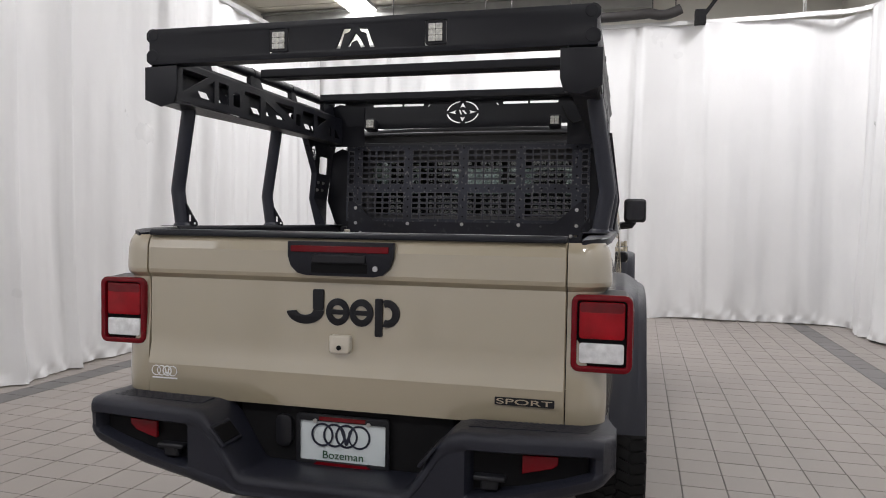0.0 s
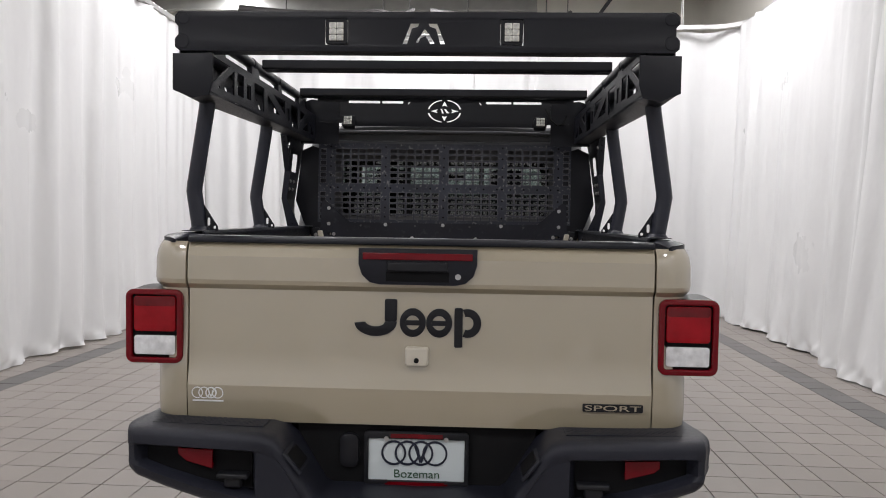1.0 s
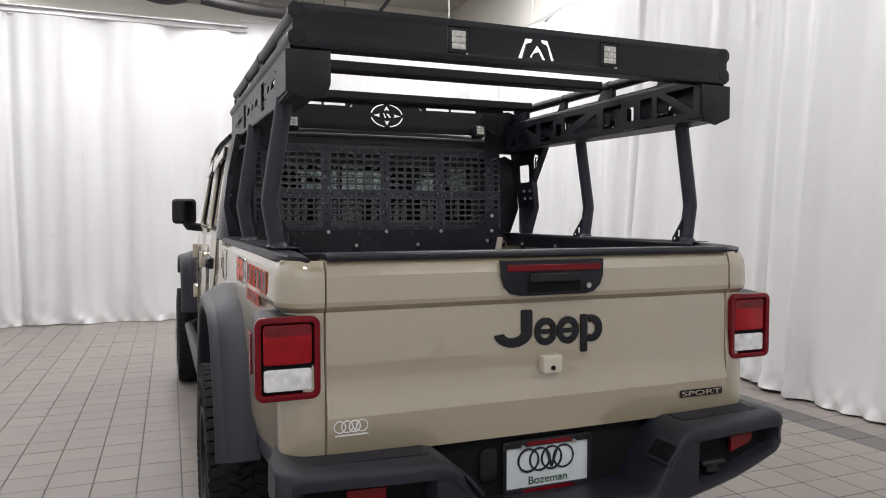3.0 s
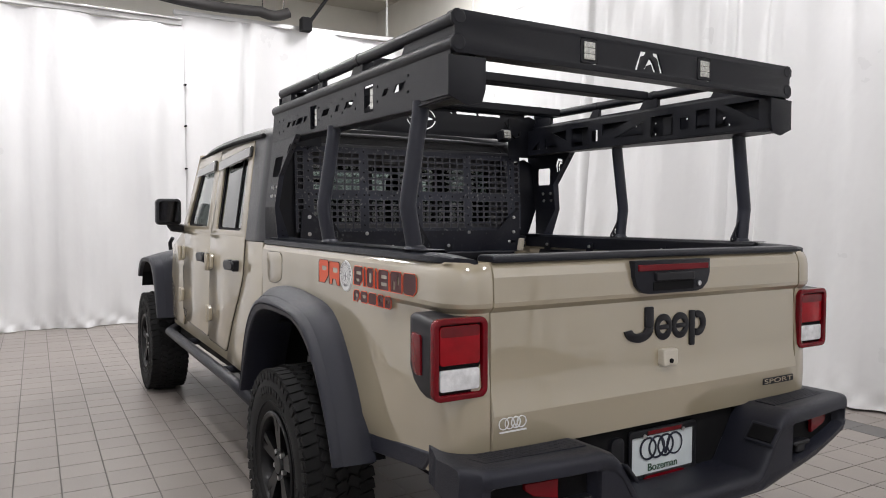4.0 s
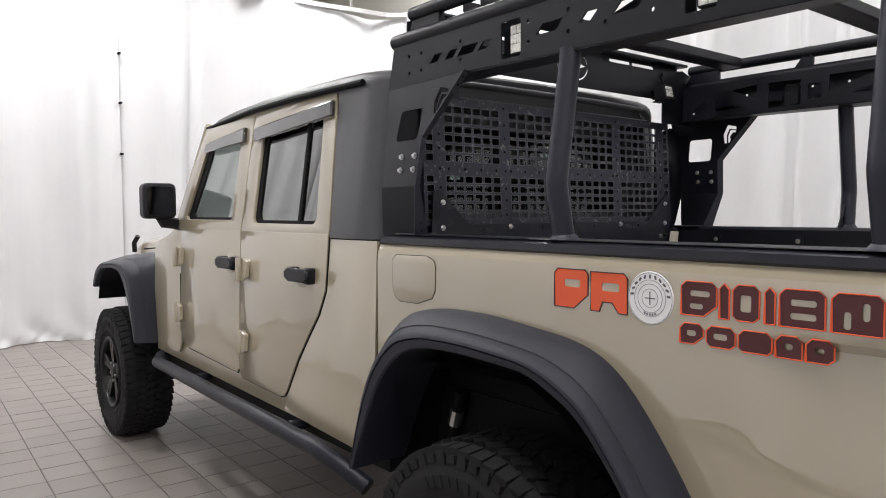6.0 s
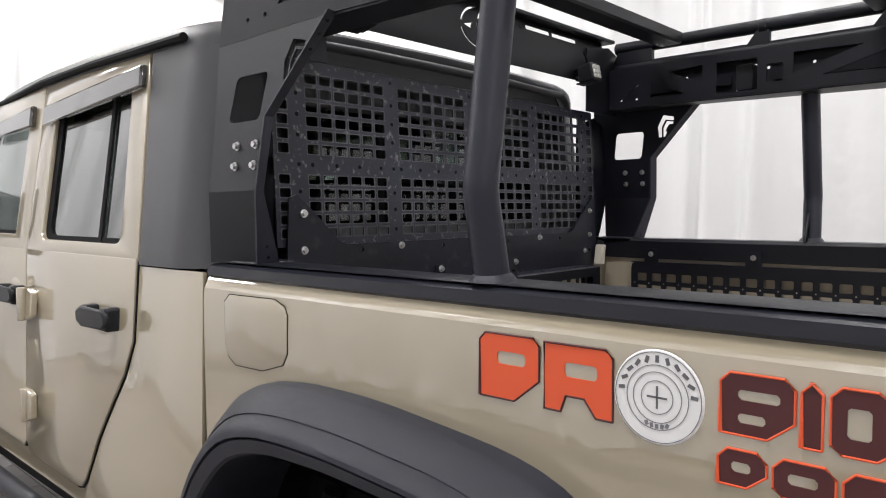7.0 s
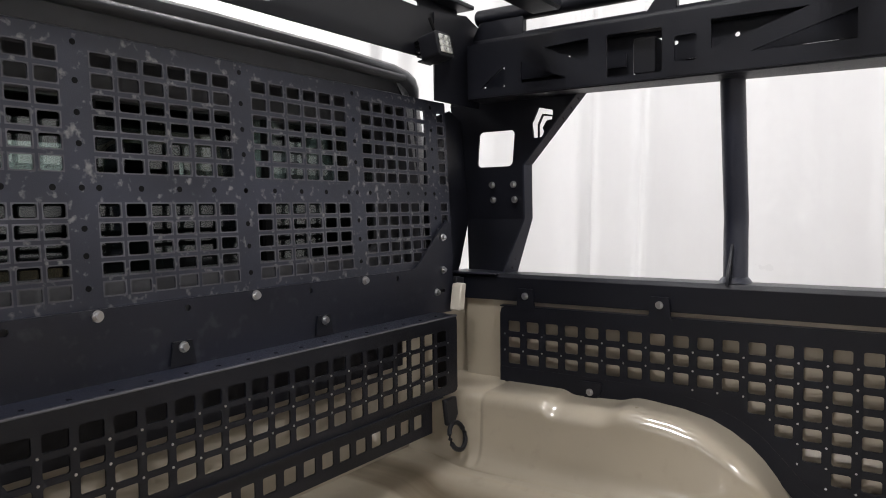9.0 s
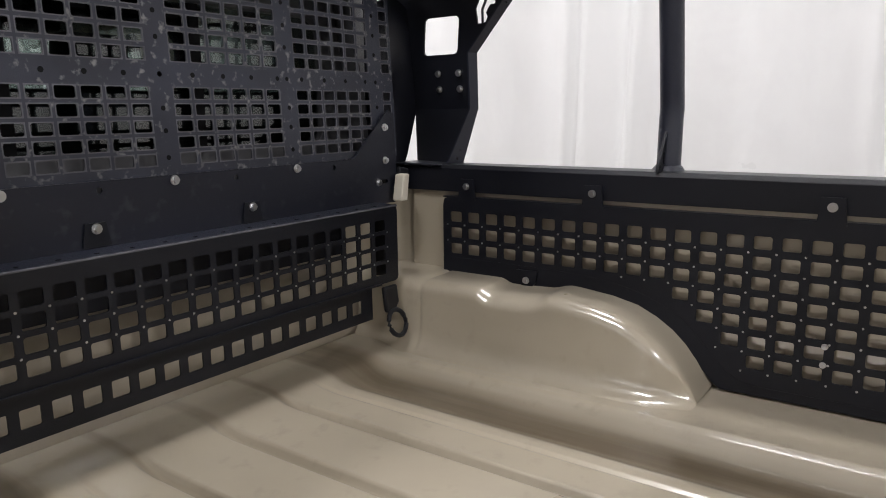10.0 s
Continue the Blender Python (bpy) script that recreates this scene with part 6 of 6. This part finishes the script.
cabp = thing("cab_guard_panel", "black perforated steel panel behind the cab, chalky wear along the top", "panel")
at = lambda u, v, w: (u, 1.708 + w + (v - 1.312) * 0.05, v)
T = 0.004
mp = Shape()
cols = [(-0.656, -0.620, 1), (-0.577, -0.328, 6), (-0.287, -0.021, 6), (0.021, 0.287, 6), (0.328, 0.577, 6), (0.620, 0.656, 1)]
edges = [-0.664]
for u0, u1, n in cols:
    edges += [u0, u1]
edges.append(0.664)
for i in range(0, len(edges), 2):
    flat(mp, edges[i], edges[i + 1], 1.312, 1.730, at, T)
for u0, u1, n in cols:
    flat(mp, u0, u1, 1.706, 1.730, at, T)
    flat(mp, u0, u1, 1.477, 1.515, at, T)
    flat(mp, u0, u1, 1.312, 1.327, at, T)
    molle(mp, u0, u1, 1.515, 1.706, n, 6, at, T, 0.81, 0.69, 0.0035)
    molle(mp, u0, u1, 1.327, 1.477, n, 5, at, T, 0.81, 0.71, 0.0035)
part("mesh_plate", mp, WORN, cabp, "black perforated plate with chalky wear")
rims = Shape()
for u0, u1, n in cols:
    for v0, v1, m in ((1.515, 1.706, 6), (1.327, 1.477, 5)):
        du, dv = (u1 - u0) / n, (v1 - v0) / m
        for i in range(n):
            for j in range(m):
                a, b, c, d = u0 + du * (i + 0.095), u0 + du * (i + 0.905), v0 + dv * (j + 0.15), v0 + dv * (j + 0.85)
                rims.holed(a - 0.0017, b + 0.0017, c - 0.0017, d + 0.0017, (a + 0.0004, b - 0.0004, c + 0.0004, d - 0.0004), 0.0035, at, -0.0004, 0.0012)
tagged(part("worn_hole_edge", rims, WEAR_AND_GLINT, cabp), "chalky worn edges of the openings", kind="stuff")
holes = Shape()
for z in (1.345, 1.394, 1.435, 1.496, 1.562, 1.608, 1.655, 1.712):
    for x in (-0.598, -0.307, 0.0, 0.307, 0.598):
        holes.disc((x, 1.7077 + (z - 1.312) * 0.05, z), (0, 1, 0), 0.0048, 0.002, 10)
for x in np.arange(-0.56, 0.57, 0.07):
    holes.disc((x, 1.7169, 1.4960), (0, 1, 0), 0.0050, 0.002, 10)
tagged(part("perforation", holes, DARK, cabp), kind="stuff")
low = [(-0.640, 1.195), (0.640, 1.195), (0.648, 1.255), (0.640, 1.420), (0.620, 1.428), (0.588, 1.402), (0.500, 1.322), (0.482, 1.314), (-0.482, 1.314), (-0.500, 1.322), (-0.588, 1.402), (-0.620, 1.428), (-0.640, 1.420), (-0.648, 1.255)]
lh = [ring_points(x, 1.298, 0.0058, 10) for x in (-0.432, -0.145, 0.140, 0.42)] + [rrect(x - 0.012, x + 0.012, 1.246, 1.256, 0.004, 2) for x in (-0.600, 0.600)]
part("skirt_plate", plate(low, lh, rear_at(1.700), 0.0025), PANEL, cabp, "black solid skirt plate")
for x, z in ((-0.602, 1.304), (-0.302, 1.304), (0.0, 1.304), (0.304, 1.304), (0.603, 1.304), (-0.602, 1.386), (0.603, 1.386), (-0.575, 1.250), (0.575, 1.250)):
    bolt(cabp, (x, 1.6975, z), (0, -1, 0), 0.0064)
for x in (-0.16, 0.172):
    part("tab", plate([(x - 0.025, 1.205), (x + 0.025, 1.205), (x + 0.018, 1.245), (x - 0.018, 1.245)], [], rear_at(1.6945), 0.002), POWDER, cabp)
    bolt(cabp, (x, 1.692, 1.235), (0, -1, 0), 0.0064)
for s in (-1, 1):
    wing = plate([(s * 0.63, 1.23), (s * 0.70, 1.23), (s * 0.745, 1.31), (s * 0.788, 1.425), (s * 0.755, 1.69), (s * 0.70, 1.715), (s * 0.590, 1.68), (s * 0.586, 1.42), (s * 0.590, 1.40), (s * 0.606, 1.23)], [], rear_at(1.740), 0.0025)
    part("side_wing", wing, POWDER, cabp, "black side bracket of the guard panel")
    part("spacer_tab", Shape().prism([(0.618, 1.20), (0.645, 1.20), (0.655, 1.268), (0.632, 1.268)], lambda u, v, w: (s * u, 1.66 + w, v), 0, 0.03), CREAM, cabp, "cream plastic spacer block", bevel=0.004)
    part("corner_bracket", Shape().prism([(0.645, 1.215), (0.678, 1.215), (0.688, 1.278), (0.652, 1.285)], lambda u, v, w: (s * u, 1.688 + w, v), 0, 0.012), BADGE, cabp, bevel=0.003)
    bolt(cabp, (s * 0.668, 1.688, 1.245), (0, -1, 0), 0.0064)

frontp = thing("front_bed_panel", "black perforated storage panel across the front of the bed", "panel")
fp = Shape()
at = rear_at(1.628)
fp.prism([(-0.548, 1.174), (0.560, 1.174), (0.560, 1.186), (0.557, 1.194), (0.549, 1.198), (-0.548, 1.198)], at, 0, T)
fp.prism([(-0.548, 1.013), (0.548, 1.013), (0.556, 1.016), (0.560, 1.024), (0.560, 1.030), (-0.548, 1.030)], at, 0, T)
flat(fp, -0.548, -0.530, 1.030, 1.174, at, T)
flat(fp, 0.520, 0.560, 1.030, 1.174, at, T)
molle(fp, -0.530, 0.520, 1.030, 1.174, 21, 4, at, T, 0.74, 0.74, 0.004)
part("mesh_face", fp, POWDER, frontp, "black perforated face")
dots = Shape()
for i in range(22):
    for j in range(3):
        dots.disc((-0.530 + i * 0.05, 1.6278, 1.066 + j * 0.036), (0, -1, 0), 0.0022, 0.0012, 6)
tagged(part("perforation", dots, STEEL, frontp), kind="stuff")
# Added black sheet: stands in for shade on the bed wall behind the openings.
part("shade_sheet", Shape().box(-0.54, 0.435, 1.699, 1.702, 1.092, 1.196), POWDER, frontp, "black sheet added for the shade behind the openings")
shelf = Shape().box(-0.548, 0.560, 1.628, 1.698, 1.198, 1.2015)
part("top_shelf", shelf, PANEL, frontp, "black folded top shelf", bevel=0.0016)
# The pale colour here stands in for the bright highlight along the fold.
part("shelf_fold", Shape().tube([(-0.548, 1.6305, 1.1985), (0.560, 1.6305, 1.1985)], 0.0030, 10), WEAR_AND_GLINT, frontp, "rounded fold along the shelf, its highlight put in as pale colour")
sd = Shape()
for i in range(17):
    sd.disc((-0.5 + i * 0.0625, 1.648, 1.2010), (0, 0, 1), 0.004, 0.0012, 8)
tagged(part("perforation", sd, DARK, frontp), kind="stuff")
for s in (-1, 1):
    part("end_cheek", Shape().box(s * 0.5465 - 0.002 + (0.012 if s > 0 else 0), s * 0.5465 + 0.002 + (0.012 if s > 0 else 0), 1.63, 1.70, 1.016, 1.20), POWDER, frontp)
lp = Shape()
at2 = rear_at(1.655)
flat(lp, -0.54, 0.49, 0.982, 1.016, at2, T)
flat(lp, -0.54, 0.49, 0.922, 0.942, at2, T)
flat(lp, 0.46, 0.49, 0.942, 0.982, at2, T)
molle(lp, -0.54, 0.46, 0.942, 0.982, 20, 1, at2, T, 0.66, 0.80, 0.003)
part("lower_mesh", lp, POWDER, frontp, "black lower perforated strip")
part("lower_return", Shape().box(-0.54, 0.49, 1.622, 1.655, 1.012, 1.016), POWDER, frontp)

# tie-down ring at the bed corner
tr = thing("tie_down_ring", "black tie-down ring hanging at the bed corner", "ring")
part("bracket", Shape().prism([(0.495, 1.005), (0.545, 1.005), (0.552, 0.960), (0.535, 0.935), (0.505, 0.940)], rear_at(1.62), 0, 0.012), BADGE, tr, bevel=0.004)
part("ring", Shape().tube([(0.530 + 0.031 * math.cos(radians(a)), 1.610 + 0.01 * math.sin(radians(a)), 0.912 + 0.031 * math.sin(radians(a))) for a in range(0, 361, 20)], 0.006, 8, caps=False), BADGE, tr)

# side panel along the bed wall
sidep = thing("side_bed_panel", "black perforated storage panel fixed along the inner bed side", "panel")
SX = 0.698
sat = lambda u, v, w: (SX + w, u, v)
CURVE = [(0.16, 0.852), (0.85, 0.852), (0.87, 0.868), (0.897, 0.900), (0.932, 0.938), (0.980, 0.983), (1.06, 1.016), (1.12, 1.029), (1.20, 1.038), (1.36, 1.042), (1.587, 1.042)]
sp = Shape()
sp.prism([(0.16, 1.180), (1.587, 1.180), (1.587, 1.190), (1.583, 1.204), (1.574, 1.208), (0.16, 1.208)], sat, 0, T)
flat(sp, 1.573, 1.587, 1.046, 1.180, sat, T)
PU, PV = 0.0522, 0.0412
nu = int((1.573 - 0.18) / PU)
for i in range(nu):
    for j in range(9):
        u1 = 1.573 - i * PU
        v1 = 1.180 - j * PV
        lowest = max(interp(u1, CURVE), interp(u1 - PU, CURVE)) + (0.014 if u1 < 0.95 else 0.008 if u1 < 1.1 else 0.004)
        if v1 - PV < lowest:
            if v1 > lowest - 0.001 + 0.004:
                b0, b1 = interp(u1 - PU, CURVE) + 0.004, interp(u1, CURVE) + 0.004
                if v1 > max(b0, b1):
                    sp.prism([(u1 - PU, b0), (u1, b1), (u1, v1), (u1 - PU, v1)], sat, 0, T)
            continue
        sp.holed(u1 - PU, u1, v1 - PV, v1, (u1 - PU + 0.0088, u1 - 0.0088, v1 - PV + 0.0072, v1 - 0.0072), 0.004, sat, 0, T)
strip = [[(SX - 0.0007, u, v + 0.012), (SX - 0.0007, u, max(0.844, v - 0.045)), (SX + T + 0.0007, u, max(0.844, v - 0.045)), (SX + T + 0.0007, u, v + 0.012)] for u, v in [(c.x, c.y) for c in resample(CURVE, 60)]]
sp.loft(strip, True, True)
part("mesh_plate", sp, POWDER, sidep, "black perforated plate curved over the wheel housing")
part("top_fold", Shape().box(SX, SX + 0.024, 0.16, 1.587, 1.208, 1.211), POWDER, sidep)
dots = Shape()
for i in range(nu):
    for j in range(1, 8):
        u, v = 1.573 - i * PU, 1.180 - j * PV
        if v > interp(u, CURVE) + 0.03:
            dots.disc((SX + 0.0002, u, v), (-1, 0, 0), 0.0024, 0.0012, 6)
tagged(part("perforation", dots, STEEL, sidep), kind="stuff")
for y in (1.513, 1.176, 0.70, 0.25):
    part("tab", plate([(y - 0.026, 1.204), (y + 0.026, 1.204), (y + 0.020, 1.256), (y - 0.020, 1.256)], [], sat, 0.002), POWDER, sidep)
    bolt(sidep, (SX - 0.003, y, 1.238), (-1, 0, 0), 0.0062)
part("lower_tab", Shape().prism([(1.310, 1.044), (1.369, 1.044), (1.364, 1.018), (1.350, 1.004), (1.326, 1.004), (1.315, 1.016)], sat, -0.006, 0.0), POWDER, sidep)
bolt(sidep, (SX - 0.006, 1.340, 1.020), (-1, 0, 0), 0.0060)
for y, z in ((0.693, 0.970), (0.694, 0.933)):
    bolt(sidep, (SX - 0.001, y, z), (-1, 0, 0), 0.0042)

# ---- floor tiles ----
PITCH, GAP = 0.2155, 0.0055
TURN = radians(-1.05)
X0, Y0 = 1.150, 1.742
tile_mesh = mesh_of(Shape().loft([[(sx * h, sy * h, z) for sx, sy in ((-1, -1), (1, -1), (1, 1), (-1, 1))] for h, z in ((PITCH / 2 - GAP / 2, -0.006), (PITCH / 2 - GAP / 2, -0.0015), (PITCH / 2 - GAP / 2 - 0.0015, 0.0))], True).add(
    [(sx * (PITCH / 2 - GAP / 2 - 0.0015), sy * (PITCH / 2 - GAP / 2 - 0.0015), 0.0) for sx, sy in ((-1, -1), (1, -1), (1, 1), (-1, 1))], [(0, 1, 2, 3)]), "tile")
tile_mesh.materials.append(TILE)
floor_ob = bpy.data.objects["floor"]
rest, dark = Shape(), Shape()
rnd = random.Random(4)
rot = Matrix.Rotation(TURN, 3, "Z")
count = 0
for i in range(-27, 14):
    for j in range(-37, 35):
        c = rot @ Vector(((i + 0.5) * PITCH, (j + 0.5) * PITCH, 0)) + Vector((X0, Y0, 0))
        if not (-4.2 < c.x < 4.0 and -5.6 < c.y < 8.8):
            continue
        c.z = rnd.uniform(-0.0012, 0.0)
        edge = i in (8, -22)
        near = (1.0 < c.x < 2.9 and 1.3 < c.y < 3.6) or (-2.6 < c.x < -0.95 and 1.6 < c.y < 4.6) or (-2.2 < c.x < -0.9 and 4.6 < c.y < 5.4)
        if near and not edge and count < 300:
            ob = new("tile", tile_mesh)
            ob.parent = floor_ob
            ob.matrix_basis = Matrix.Translation(c) @ Matrix.Rotation(TURN + rnd.uniform(-0.003, 0.003), 4, "Z")
            count += 1
            continue
        h = PITCH / 2 - GAP / 2
        top = [c + rot @ Vector((sx * h, sy * h, 0)) for sx, sy in ((-1, -1), (1, -1), (1, 1), (-1, 1))]
        low = [p - Vector((0, 0, 0.006)) for p in top]
        tgt = dark if edge else rest
        tgt.add(top + low, [(0, 1, 2, 3), (0, 4, 5, 1), (1, 5, 6, 2), (2, 6, 7, 3), (3, 7, 4, 0)])
me = bpy.data.meshes.new("tile_field")
me.from_pydata(rest.v, [], rest.f)
tagged(part("tile_field", me, TILE, floor_ob), "grey square quarry tiles", kind="stuff")
me = bpy.data.meshes.new("border_tiles")
me.from_pydata(dark.v, [], dark.f)
tagged(part("border_tiles", me, TILE_DARK, floor_ob), "row of darker border tiles", kind="stuff")
